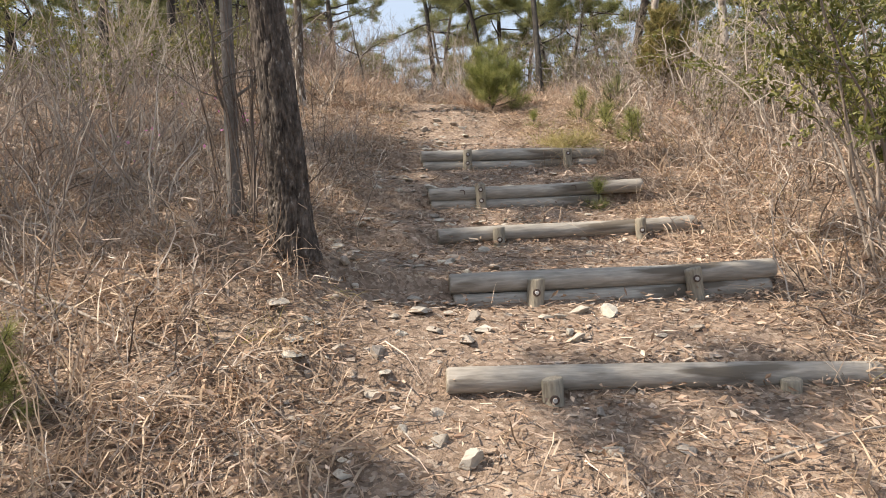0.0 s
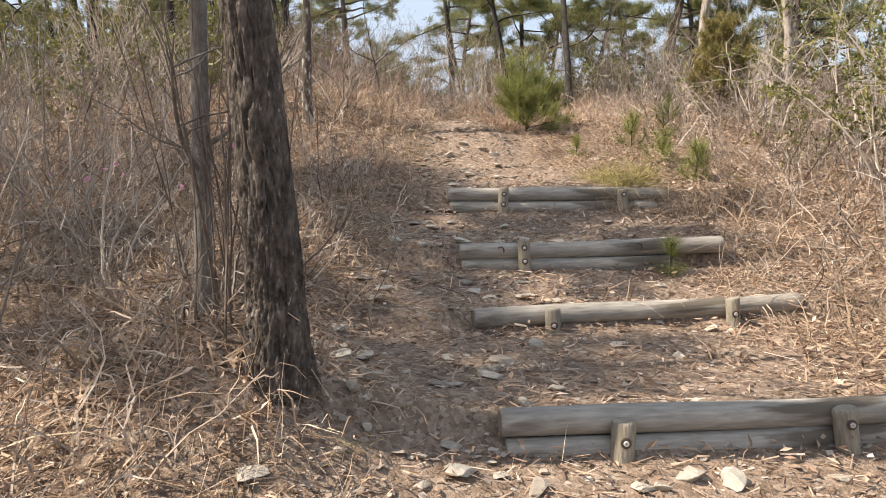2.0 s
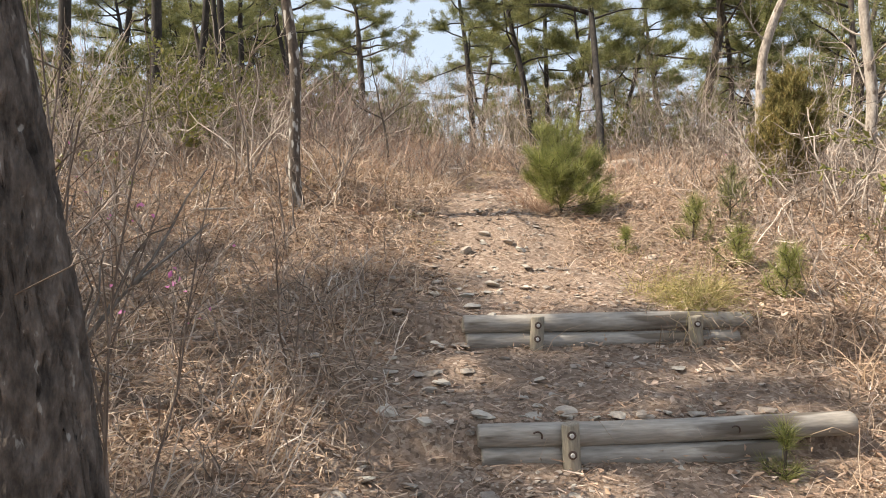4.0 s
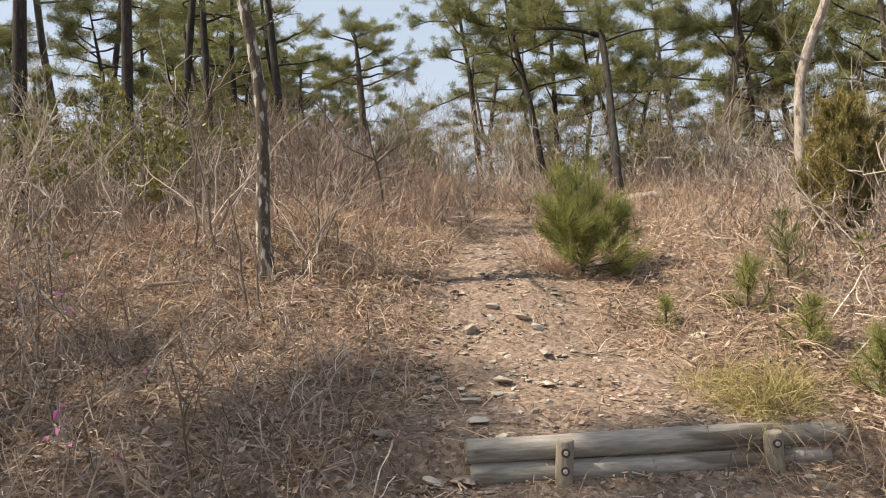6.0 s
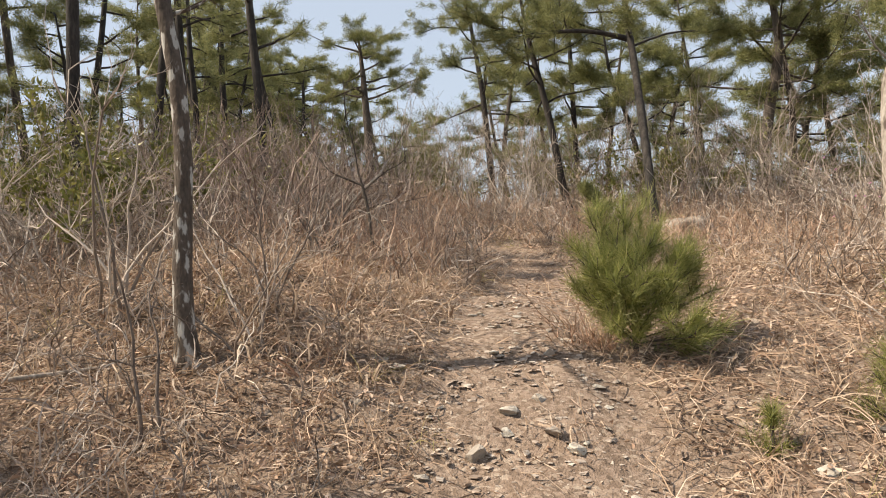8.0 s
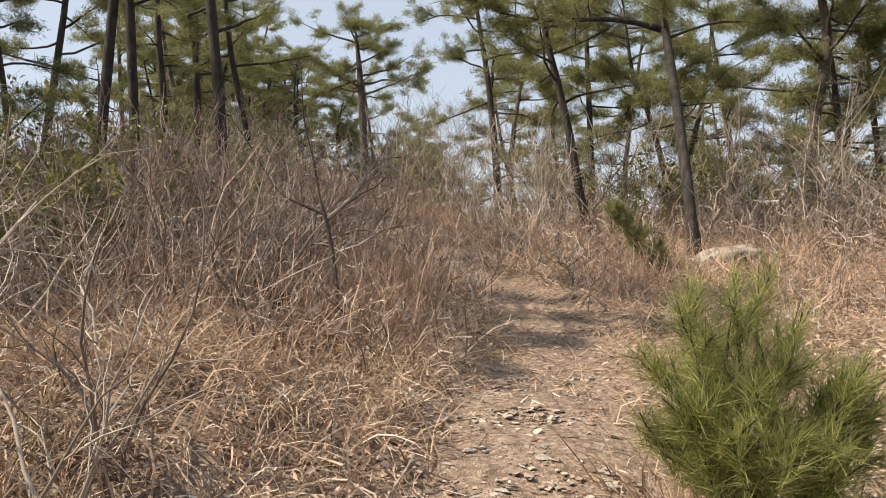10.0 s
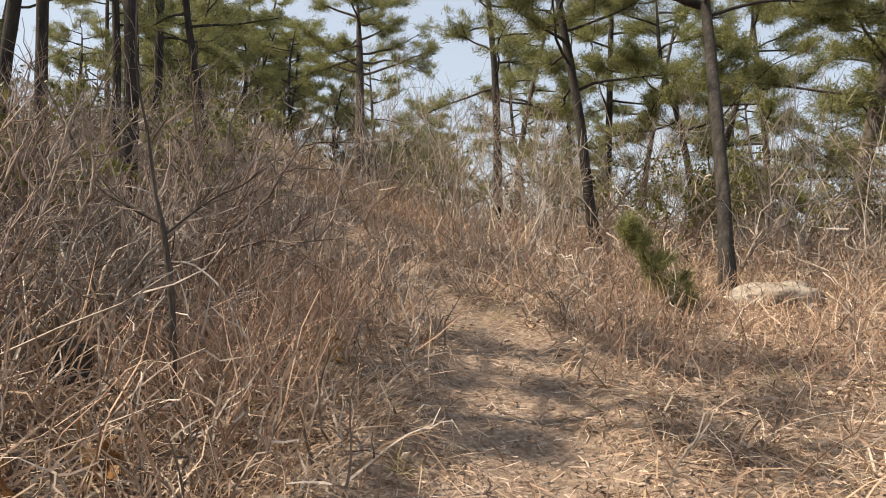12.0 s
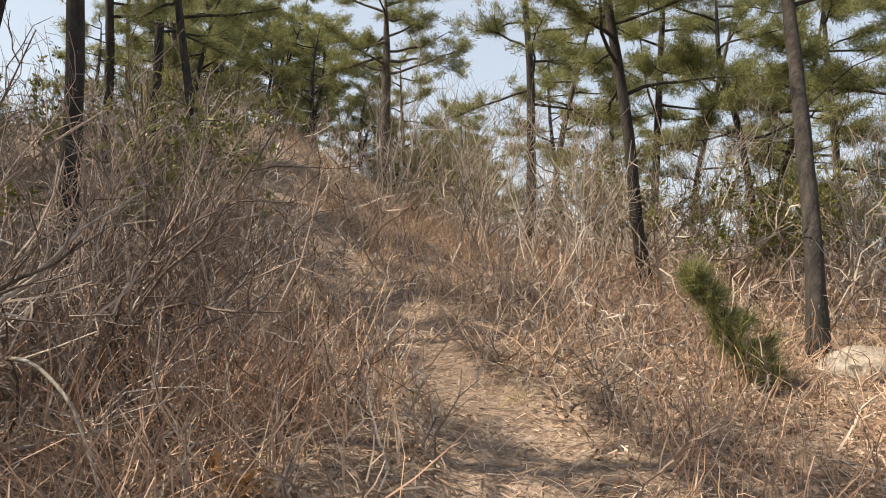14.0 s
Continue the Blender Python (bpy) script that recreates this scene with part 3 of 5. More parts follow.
part("side_limb", skin("side_limb", limb, M_TRUNK), right_pine)
lp = np.array([[(1.7, 16.15, 6.64), (1.3, 16.1, 6.7), (0.6, 16.05, 6.66), (0.05, 16.05, 6.74), (-0.45, 15.95, 6.95)]]) - np.array(right_pine.location)
_, ls, lw = sprout(lp, 44, 0.25, 1.0, 0.7, 0.25)
ltw = grow(ls, lw, rng.uniform(0.3, 0.8, len(ls)), 4, 0.2, 0.05)
_, lt, ltv = sprout(ltw, 6, 0.3, 1.0, 0.5, 0.4)
tagged(part("twig_work", skin("twig_work", tubes(ltw, taper(len(ltw), 4, 0.008, 0.003), 3), M_TRUNK), right_pine), kind="stuff")
tagged(part("limb_foliage", skin("limb_foliage", needles(lt, ltv, 40, 0.10, 0.006, 0.85, 0.4), M_NEEDLE, False), right_pine, "dull green needles along the limb"), kind="stuff")
pine("thin dark pine leaning out of the brush", [(1.2, 17, 3.8), (1.05, 17, 4.45), (0.9, 17, 5.4), (0.72, 17, 6.2), (0.55, 17, 6.9), (0.35, 17, 8.2)],
     [0.08, 0.062, 0.056, 0.05, 0.042, 0.012], 0.5, 14, 1.7, seed=6, twigs=10, tufts=5)
pine("thin upright pine with sparse tufts", [(-0.05, 20, 4.0), (-0.15, 20, 5.6), (-0.25, 20, 6.8), (-0.42, 20, 7.9), (-0.6, 20, 9.2)], [0.085, 0.065, 0.055, 0.04, 0.012], 0.4, 15, 1.9, seed=7, twigs=10, tufts=5, width=0.014)
pine("thin crooked pine leaning in the gap of the wood", [(3.25, 21, 3.6), (3.1, 21, 5.3), (2.8, 21, 6.5), (2.5, 21, 7.2), (2.35, 21, 8.6)], [0.07, 0.058, 0.05, 0.042, 0.012], 0.42, 16, 2.0, seed=8, twigs=14, tufts=6, width=0.014)
pine("round-crowned pine with tiered green pads", [(-3.42, 25, 5.0), (-3.48, 25, 6.6), (-3.54, 25, 7.7), (-3.6, 25, 8.6), (-3.72, 25, 9.8)], [0.13, 0.11, 0.10, 0.07, 0.02], 0.55, 17, 2.3, M_REDTRUNK, seed=9,
     twigs=11, tufts=5, count=26, length=0.12, width=0.016, flat=0.10, up=0.08, limb_r=0.035)
pine("forked pine with dead lower boughs", [(4.95, 19.4, 3.6), (5.08, 19.4, 4.7), (5.22, 19.4, 6.0), (5.5, 19.4, 7.2), (5.4, 19.4, 8.0), (5.2, 19.4, 9.2)], [0.14, 0.115, 0.105, 0.09, 0.06, 0.015], 0.44, 20, 2.7, M_REDTRUNK, seed=10,
     twigs=17, tufts=7, count=22, length=0.12, width=0.015, limb_r=0.03)
for k, (lab, tr, ra, lo, nl, re) in enumerate([
        ("tall bare-stemmed pine rising from the brush", [(-4.85, 14.8, 3.5), (-4.72, 14.8, 5.0), (-4.63, 14.8, 6.0), (-4.5, 14.8, 7.4), (-4.3, 14.8, 9.4)], [0.10, 0.08, 0.075, 0.065, 0.02], 0.62, 12, 1.6),
        ("tall bare-stemmed pine rising from the brush", [(-4.25, 14.8, 3.5), (-4.3, 14.8, 4.9), (-4.35, 14.8, 6.0), (-4.4, 14.8, 7.2), (-4.5, 14.8, 9.2)], [0.09, 0.075, 0.07, 0.06, 0.02], 0.62, 12, 1.6),
        ("slim dark pine stem on the hillside", [(-3.4, 17, 4.0), (-3.62, 17, 4.9), (-3.8, 17, 5.8), (-4.0, 17, 6.7), (-4.2, 17, 8.8)], [0.075, 0.062, 0.057, 0.052, 0.012], 0.68, 11, 1.4),
        ("slim dark pine stem on the hillside", [(-5.3, 19, 4.4), (-5.34, 19, 5.2), (-5.32, 19, 6.4), (-5.36, 19, 7.4), (-5.3, 19, 9.6)], [0.10, 0.085, 0.08, 0.07, 0.015], 0.62, 13, 1.7),
        ("slim dark pine stem on the hillside", [(-5.55, 18.4, 4.3), (-5.6, 18.4, 5.2), (-5.65, 18.4, 6.4), (-5.75, 18.4, 7.4), (-5.8, 18.4, 9.4)], [0.10, 0.08, 0.075, 0.065, 0.015], 0.62, 13, 1.7),
        ("stout dark pine stem among purple-grey brush", [(-3.0, 14.0, 3.4), (-2.95, 14.0, 4.3), (-2.98, 14.0, 5.2), (-3.1, 14.0, 6.4), (-3.2, 14, 8.4)], [0.10, 0.08, 0.075, 0.065, 0.02], 0.66, 11, 1.6)]):
    pine(lab, tr, [0.78 * r for r in ra], lo, nl - 4, 0.85 * re, M_TRUNK, 20 + k)
# two added pines, crowns out of view, placed to shade the upper path
pine("slender pine beyond the bank, its small high crown placed to shade the path", [(-4.75, 10.7, 2.9), (-4.75, 10.7, 4.6), (-4.7, 10.7, 6.4), (-4.65, 10.7, 8.2), (-4.6, 10.7, 9.2)], [0.085, 0.07, 0.06, 0.05, 0.015], 0.62, 12, 1.5, seed=33, twigs=9, tufts=4)

pine("slender pine beyond the bank, its small high crown placed to shade the path", [(-4.25, 11.9, 3.0), (-4.2, 11.9, 4.7), (-4.2, 11.9, 6.5), (-4.1, 11.9, 8.2), (-4.05, 11.9, 9.3)], [0.08, 0.066, 0.058, 0.045, 0.015], 0.62, 11, 1.4, seed=34, twigs=9, tufts=4)


def bare_tree(label, trunk, radii, bark, seed, boughs=7, reach=1.0, low=0.35):
    base = np.array(trunk[0], float)
    base[2] = float(height(base[0], base[1])) - 0.05
    pts = np.array(trunk, float)
    pts[0] = base
    pts = pts - base
    t = thing("bare_tree", base, label, "tree", "bare trees of the slope")
    part("trunk", skin("trunk", stalk(pts, radii, 12, 26, 0.03, 3, seed), bark), t)
    one = np.stack([np.interp(np.linspace(0, len(pts) - 1, 9), np.arange(len(pts)), pts[:, k]) for k in range(3)], 1)[None]
    _, s, w = sprout(one, boughs, low, 0.95, 0.7, 0.3)
    b = grow(s, w, reach * rng.uniform(0.5, 1.1, len(s)), 7, 0.16, 0.03)
    _, s2, w2 = sprout(b, 6, 0.2, 1, 0.6, 0.2)
    b2 = grow(s2, w2, rng.uniform(0.2, 0.5, len(s2)) * reach, 5, 0.2, 0.03)
    for k in range(len(b)):
        part("bough", skin("bough", tubes(b[k:k + 1], taper(1, 7, min(0.013, radii[0] * 0.25), 0.003), 5), bark), t)
    tagged(part("twig_work", skin("twig_work", tubes(b2, taper(len(b2), 5, 0.005, 0.0018), 3), bark), t), kind="stuff")
    return t


# the small lichen-spotted tree beside the path, whose shadow crosses it
bare_tree("small lichen-spotted tree with pale flaking bark by the path",
          [(-1.51, 8.28, 2.6), (-1.53, 8.28, 2.85), (-1.54, 8.28, 3.15), (-1.52, 8.28, 3.6), (-1.54, 8.28, 4.0), (-1.62, 8.28, 4.45), (-1.78, 8.28, 5.2), (-1.9, 8.25, 6.4)],
          [0.075, 0.05, 0.046, 0.042, 0.040, 0.038, 0.03, 0.008], M_LICHEN, 31, 9, 0.8, 0.62)
bare_tree("pale-barked leafless tree standing in grey brush", [(3.8, 9.86, 2.8), (3.74, 9.86, 3.2), (3.79, 9.86, 3.8), (3.68, 9.86, 4.7), (3.6, 9.9, 6.2)], [0.07, 0.056, 0.052, 0.046, 0.015], M_PALE, 41)
bare_tree("leaning pale-barked tree behind the juniper", [(3.35, 11.5, 3.1), (3.33, 11.5, 4.0), (3.34, 11.5, 4.6), (3.45, 11.5, 5.0), (3.66, 11.5, 5.5), (3.9, 11.5, 6.8)], [0.07, 0.06, 0.056, 0.052, 0.048, 0.015], M_PALE, 42)
bare_tree("slim grey leafless stem beside the big trunk", [(-1.11, 4.0, 1.4), (-1.12, 4.0, 1.8), (-1.12, 4.0, 2.3), (-1.12, 4.0, 2.9), (-1.18, 4.0, 4.4)], [0.048, 0.036, 0.033, 0.031, 0.012], M_GREYBARK, 43, 5, 0.8)

# the wood farther off: a few grown trees, copied
models = []
for k in range(6):
    h = (4.6, 5.6, 6.6, 7.4, 4.0, 5.2)[k]
    low = (0.14, 0.2, 0.36, 0.48, 0.12, 0.16)[k]
    tr = [(0, 0, 0)] + [(0.45 * math.sin(k + u * 3.1) - 0.45 * math.sin(k), 0.3 * math.cos(2 * k + u * 2) - 0.3 * math.cos(2 * k), h * u) for u in (0.25, 0.5, 0.75, 1.0)]
    o = thing("pine_tree", (0, 0, 0), "grey-green pine of the wooded hillside", "pine tree", "pines of the wood")
    part("trunk", skin("trunk", stalk(tr, [0.095, 0.07, 0.058, 0.042, 0.012], 8, 9, 0.03, 2, 60 + k), M_REDTRUNK if k % 2 else M_TRUNK), o)
    wood, twig, green = crown_of(tr, low, 0.99, 18, 1.9, 10, 5, 15, 0.14, 0.020, limb_r=0.026, flat=0.3)
    tagged(part("limb_work", skin("limb_work", join(*wood, twig), M_TRUNK), o), kind="stuff")
    tagged(part("crown", skin("crown", green, M_NEEDLE, False), o, "dull green needles in open tufts"), kind="stuff")
    models.append(o)
spots = []
tries = np.random.default_rng(12)


def fits(x, y, gap=2.2):
    return all((x - a) ** 2 + (y - b) ** 2 > gap for a, b, _ in spots)


def low_or_high(x, y):
    """Only low trees stand on the brow of the mound."""
    return int(tries.choice((0, 4))) if -0.37 < x / (y - 8) < -0.10 else int(tries.choice((0, 1, 4, 5)))


# the pines with y below 6 are unseen, added to shade the steps
spots += [(-8.6, 12.4, 3), (-6.0, 3.75, 3), (-6.5, 5.5, 3), (-2.95, 0.6, 3), (-4.4, 27.5, 0), (-3.6, 29.0, 5), (-5.2, 30.0, 4), (-2.6, 28.2, 4), (-5.4, 26.4, 0), (0.3, 24.6, 1), (1.7, 27.0, 5), (3.1, 25.4, 1), (-7.5, 0.6, 3), (-5.0, 0.45, 3), (-5.1, 4.7, 3), (-6.4, 15.6, 0), (-7.6, 14.4, 4), (-8.4, 16.2, 0), (-5.6, 20.6, 4), (-10.2, 17.6, 1), (-9.2, 12.2, 4), (-7.0, 12.8, 0), (-9, 14.5, 3), (-7.6, 16.6, 3), (6.0, 20.5, 1), (7.6, 21.8, 5), (5.0, 22.8, 1), (8.8, 19.4, 1), (3.9, 23.6, 5), (9.6, 23.2, 1), (7.6, 17.5, 1), (8.8, 13.0, 5), (6.6, 15.6, 5), (7.0, 9.0, 1), (-11, 17, 3), (-8.2, 19, 2)]
while len(spots) < 49:  # the hillside ahead
    x, y = tries.uniform(-11.5, -4), tries.uniform(25.5, 38)
    if not -0.36 * (y - 15) - 1.6 < x < -0.36 * (y - 15) + 2.0 and fits(x, y):
        spots.append((x, y, low_or_high(x, y)))
while len(spots) < 74:  # behind the mound
    x, y = tries.uniform(-12, -2), tries.uniform(27.5, 36)
    if fits(x, y, 1.2) and abs(x + 0.37 * (y - 15)) > 1.2:
        spots.append((x, y, low_or_high(x, y)))
while len(spots) < 86:  # the brow and the valley to the right
    x, y = tries.uniform(-2, 15), tries.uniform(21.5, 34)
    if fits(x, y, 2.0):
        spots.append((x, y, int(tries.choice((1, 2, 1, 5, 0)))))
for k, (x, y, kind_of) in enumerate(spots):
    m = pose(x, y, float(height(x, y)) - 0.1, tries.uniform(-3, 3), tries.uniform(-3, 3), tries.uniform(0, 360))
    copy_thing(models[kind_of], m @ Matrix.Scale(0.72 if kind_of in (0, 4) else 1.0, 4))
for k, o in enumerate(models):  # the models themselves stand on the far slope
    x, y = -16 + 6.5 * k, 41 + (k % 2) * 2
    o.matrix_basis = pose(x, y, float(height(x, y)) - 0.1)


# ---- young pines, juniper, shrubs ----
def young_pine(label, at, tall, reach, lean=(0, 0), whorls=5, count=16, length=0.085, width=0.0026, material=None, leaders=(), tuft=5, bushy=0, spread=0.65):
    x, y = at
    base = np.array([x, y, float(height(x, y)) - 0.02])
    t = thing("young_pine", base, label, "young pine", "young pines along the trail")
    stem = np.array([(0, 0, 0), (lean[0] * 0.3, lean[1] * 0.3, tall * 0.35), (lean[0] * 0.7, lean[1] * 0.7, tall * 0.7), (lean[0], lean[1], tall)])
    part("stem", skin("stem", stalk(stem, [0.014 * tall + 0.006, 0.012 * tall + 0.004, 0.008, 0.004], 8, 10, 0.03), M_REDTRUNK), t)
    tt = np.repeat(np.linspace(0.08, 0.9, whorls), 6)
    i = tt * 3
    start = np.stack([np.interp(i, np.arange(4), stem[:, k]) for k in range(3)], 1)
    turn = np.arange(len(tt)) * 1.05 + rng.uniform(-0.3, 0.3, len(tt))
    way = np.stack([np.cos(turn), np.sin(turn), 0.35 + 0.6 * tt], 1)
    if bushy:
        u = rng.uniform(0.03, 0.55, bushy)
        start = np.stack([np.interp(u * 3, np.arange(4), stem[:, k]) for k in range(3)], 1)
        turn, rise = rng.uniform(0, 6.28, bushy), rng.uniform(0.0, 1.0, bushy) ** 1.5
        way = np.stack([np.cos(turn) * (1.05 - rise), np.sin(turn) * (1.05 - rise), 0.12 + 0.95 * rise], 1)
        tt = 1 - (reach * rng.uniform(0.7, 1.1, bushy) * (1 + 0.45 * rise * (1 - u))) / reach / 1.05
    b = grow(start, way, reach * (1.05 - 0.72 * tt) * rng.uniform(0.45, 1.2, len(tt)), 6, 0.14, 0.08)
    if leaders:
        extra = np.array([[(np.array(a) * (1 - u) + np.array(c) * u) for u in np.linspace(0, 1, 6)] for a, c in leaders])
        b = np.concatenate([b, extra])
    top = np.stack([stem[2] * (1 - u) + stem[3] * u for u in np.linspace(0, 1, 6)])[None]
    b = np.concatenate([b, top])
    _, s2, w2 = sprout(b, 3 if tall > 0.35 else 1, 0.4, 0.9, 0.5, 0.3)
    b2 = grow(s2, w2, np.full(len(s2), reach * 0.35), 6, 0.12, 0.08)
    allb = np.concatenate([b, b2])
    tagged(part("branch_work", skin("branch_work", tubes(allb, taper(len(allb), 6, 0.005, 0.002), 3), M_REDTRUNK), t), kind="stuff")
    _, s3, w3 = sprout(allb, tuft, 0.45, 1.0, 0.3, 0.25)
    tagged(part("foliage", skin("foliage", needles(s3, w3, count, length, width, spread), material or M_YOUNG, False), t, "long bright green needles"), kind="stuff")
    return t


young_pine("bushy green young pine with long needles beside the path", (0.63, 8.74), 0.76, 0.38, (-0.03, 0.12), 5, 15, 0.125, 0.0027,
           leaders=(((0.0, 0, 0.25), (-0.32, 0.14, 0.58)), ((0.0, 0.05, 0.3), (0.12, 0.34, 0.86)), ((0.0, 0.05, 0.3), (0.2, 0.2, 0.76)), ((0.0, 0.05, 0.25), (-0.14, 0.3, 0.70)), ((0.0, 0, 0.3), (-0.17, 0.16, 0.76)), ((0.02, 0, 0.06), (0.42, -0.10, 0.14)), ((0.0, 0, 0.10), (0.36, 0.08, 0.30)),
                    ((0.0, 0, 0.15), (-0.32, 0.14, 0.36)), ((0.0, 0, 0.08), (0.2, -0.3, 0.18)), ((0.0, 0, 0.06), (-0.16, -0.26, 0.20)), ((0.0, 0, 0.06), (0.34, -0.25, 0.12)), ((0.0, 0, 0.2), (0.26, 0.0, 0.5))), tuft=6, bushy=36, spread=0.62)
young_pine("thin leaning young pine with sparse dark needles", (1.47, 13.95), 0.64, 0.24, (-0.47, 0), 5, 12, 0.12, 0.0036, M_NEEDLE, tuft=4)
young_pine("green pine seedling in the dry grass", (1.52, 8.05), 0.28, 0.18, (0.02, 0), 3, 10, 0.11, tuft=3)
young_pine("green pine seedling in the dry grass", (1.66, 7.55), 0.24, 0.18, (0.03, 0), 3, 10, 0.11, tuft=3)
young_pine("small pine seedling growing against a log step", (1.17, 5.56), 0.19, 0.10, (0, 0), 2, 9, 0.09, tuft=3)
young_pine("green pine seedling at the edge of the trail", (1.82, 7.15), 0.26, 0.22, (0.04, 0), 3, 11, 0.12, tuft=4)
young_pine("tiny pine seedling in the dry grass", (1.0, 7.94), 0.16, 0.09, (0, 0), 2, 6)
young_pine("bright green young pine in dry grass at the trail's start", (-1.66, 2.55), 0.36, 0.24, (0, 0), 4, 10)
young_pine("small dark pine seedling in straw", (2.2, 9.2), 0.30, 0.22, (0, 0), 3, 6, 0.10, 0.003, M_NEEDLE, tuft=3)
young_pine("small dark pine seedling in straw", (1.95, 8.5), 0.26, 0.22, (0, 0), 3, 6, 0.10, 0.003, M_NEEDLE, tuft=3)


def juniper(at, tall, wide):
    """A spire of upright plumes with dark gaps between them."""
    base = np.array([*at, float(height(*at)) - 0.03])
    t = thing("juniper_bush", base, "dense olive-brown columnar juniper bush in dry brush", "juniper")
    n = 340
    u = 1 - np.sqrt(rng.uniform(0.02, 1, n))
    turn = rng.uniform(0, 6.28, n)
    rad = wide * 0.5 * np.minimum(0.55 + 2.0 * u, 1.0) * (1 - u) ** 0.7 * (0.7 + 0.3 * np.sin(3 * turn + 5 * u)) * rng.uniform(0.55, 1.1, n)
    start = np.stack([np.cos(turn) * rad * 0.55, np.sin(turn) * rad * 0.55, 0.06 + u * tall * 0.88], 1)
    way = np.stack([np.cos(turn) * 0.45, np.sin(turn) * 0.45, np.ones(n)], 1)
    b = grow(start, way, rad * 0.75 + rng.uniform(0.10, 0.22, n), 5, 0.10, 0.08)
    tagged(part("stem_work", skin("stem_work", join(tubes(b, taper(n, 5, 0.005, 0.002), 3), stalk([(0, 0, 0), (0.02, 0, tall * 0.5), (-0.03, 0, tall * 0.92)], [0.04, 0.03, 0.006], 8, 8)), M_REDTRUNK), t), kind="stuff")
    _, s, w = sprout(b, 26, 0.2, 1.0, 0.35, 0.4)
    tagged(part("foliage", skin("foliage", needles(s, w, 12, 0.042, 0.0062, 0.6, 0.3), M_CEDAR, False), t), kind="stuff")


juniper((2.98, 9.9), 1.42, 1.0)


def leaves(tips, ways, count, length, width, spread=0.8):
    idx = np.repeat(np.arange(len(tips)), count)
    d = unit(ways[idx] + rng.normal(0, spread, (len(idx), 3)))
    ln = length * rng.uniform(0.4, 1.5, len(idx))[:, None]
    side = unit(np.cross(d, rng.normal(0, 1, d.shape))) * width * rng.uniform(0.25, 0.65, len(idx))[:, None]
    nrm = np.cross(d, unit(side)) * width * 0.2
    f = tips[idx] + rng.normal(0, 0.02, (len(idx), 3))
    v = np.stack([f, f + d * ln * 0.5 - side + nrm, f + d * ln, f + d * ln * 0.5 + side + nrm], 1).reshape(-1, 3)
    return v, np.arange(len(v)).reshape(-1, 4)


def shrub(label, at, tall, stems, lean=0.25, twigs=5, r=0.008, material=None, leaf=None, per=0, leafsize=(0.035, 0.018), group="shrubs of the slope", name="bare_shrub", wide=0.06, steps=8, high_leaf=0.35, wander=0.17, rise=0.05):
    base = np.array([*at, float(height(*at)) - 0.03])
    t = thing(name, base, label, "shrub", group)
    foot = np.stack([rng.normal(0, wide, stems), rng.normal(0, wide, stems), np.zeros(stems)], 1)
    b = grow(foot, upward(stems, lean), tall * rng.uniform(0.6, 1.1, stems), steps, wander, rise)
    _, s2, w2 = sprout(b, twigs, 0.25, 0.95, 0.55, 0.2)
    b2 = grow(s2, w2, tall * rng.uniform(0.15, 0.4, len(s2)), 5, 0.3, 0.04)
    _, s3, w3 = sprout(b2, 3, 0.2, 1.0, 0.6, 0.1)
    b3 = grow(s3, w3, tall * rng.uniform(0.05, 0.15, len(s3)), 3, 0.2, 0.0)
    for k in range(stems):
        part("stem", skin("stem", tubes(b[k:k + 1], taper(1, steps, r, r * 0.3), 6), material or M_TWIG), t)
    tagged(part("twig_work", skin("twig_work", join(tubes(b2, taper(len(b2), 5, r * 0.4, r * 0.16), 3), ribbons(b3, taper(len(b3), 3, r * 0.36, r * 0.2), unit(np.cross(w3, rng.normal(0, 1, w3.shape))))), material or M_TWIG), t), kind="stuff")
    if leaf:
        _, s4, w4 = sprout(b2[b2[:, 2, 2] > tall * high_leaf], per, 0.2, 1.0, 0.5, 0.2)
        tagged(part("foliage", skin("foliage", leaves(s4, w4, 3 if per > 1 else 1, *leafsize), leaf, False), t), kind="stuff")
    return t


shrub("tall grey-stemmed shrub with small evergreen leaves", (2.55, 4.05), 2.3, 16, 0.17, 7, 0.011, None, M_LEAF, 24, (0.046, 0.024), name="evergreen_shrub", wide=0.12, high_leaf=0.25)
shrub("grey-stemmed shrub with small evergreen leaves", (3.05, 6.5), 2.0, 14, 0.28, 7, 0.010, None, M_LEAF, 16, (0.045, 0.023), name="evergreen_shrub", wide=0.12, high_leaf=0.25)
shrub("low yellow-green leafy shrub in dry grass", (2.7, 7.3), 0.8, 9, 0.4, 5, 0.006, None, M_LEAF, 3, name="evergreen_shrub", high_leaf=0.2)
shrub("dark evergreen shrub in the far brush", (3.1, 19.0), 1.5, 14, 0.4, 7, 0.01, None, M_LEAF, 7, (0.07, 0.04), name="evergreen_shrub", wide=0.3)
shrub("yellow-green leafy shrub under the pines", (-4.2, 11.0), 1.5, 14, 0.4, 7, 0.01, None, M_LEAF, 5, (0.05, 0.03), name="evergreen_shrub", wide=0.25)
shrub("yellow-green leafy shrub under the pines", (-3.6, 7.6), 1.2, 12, 0.4, 7, 0.009, None, M_LEAF, 3, (0.045, 0.025), name="evergreen_shrub", wide=0.25)
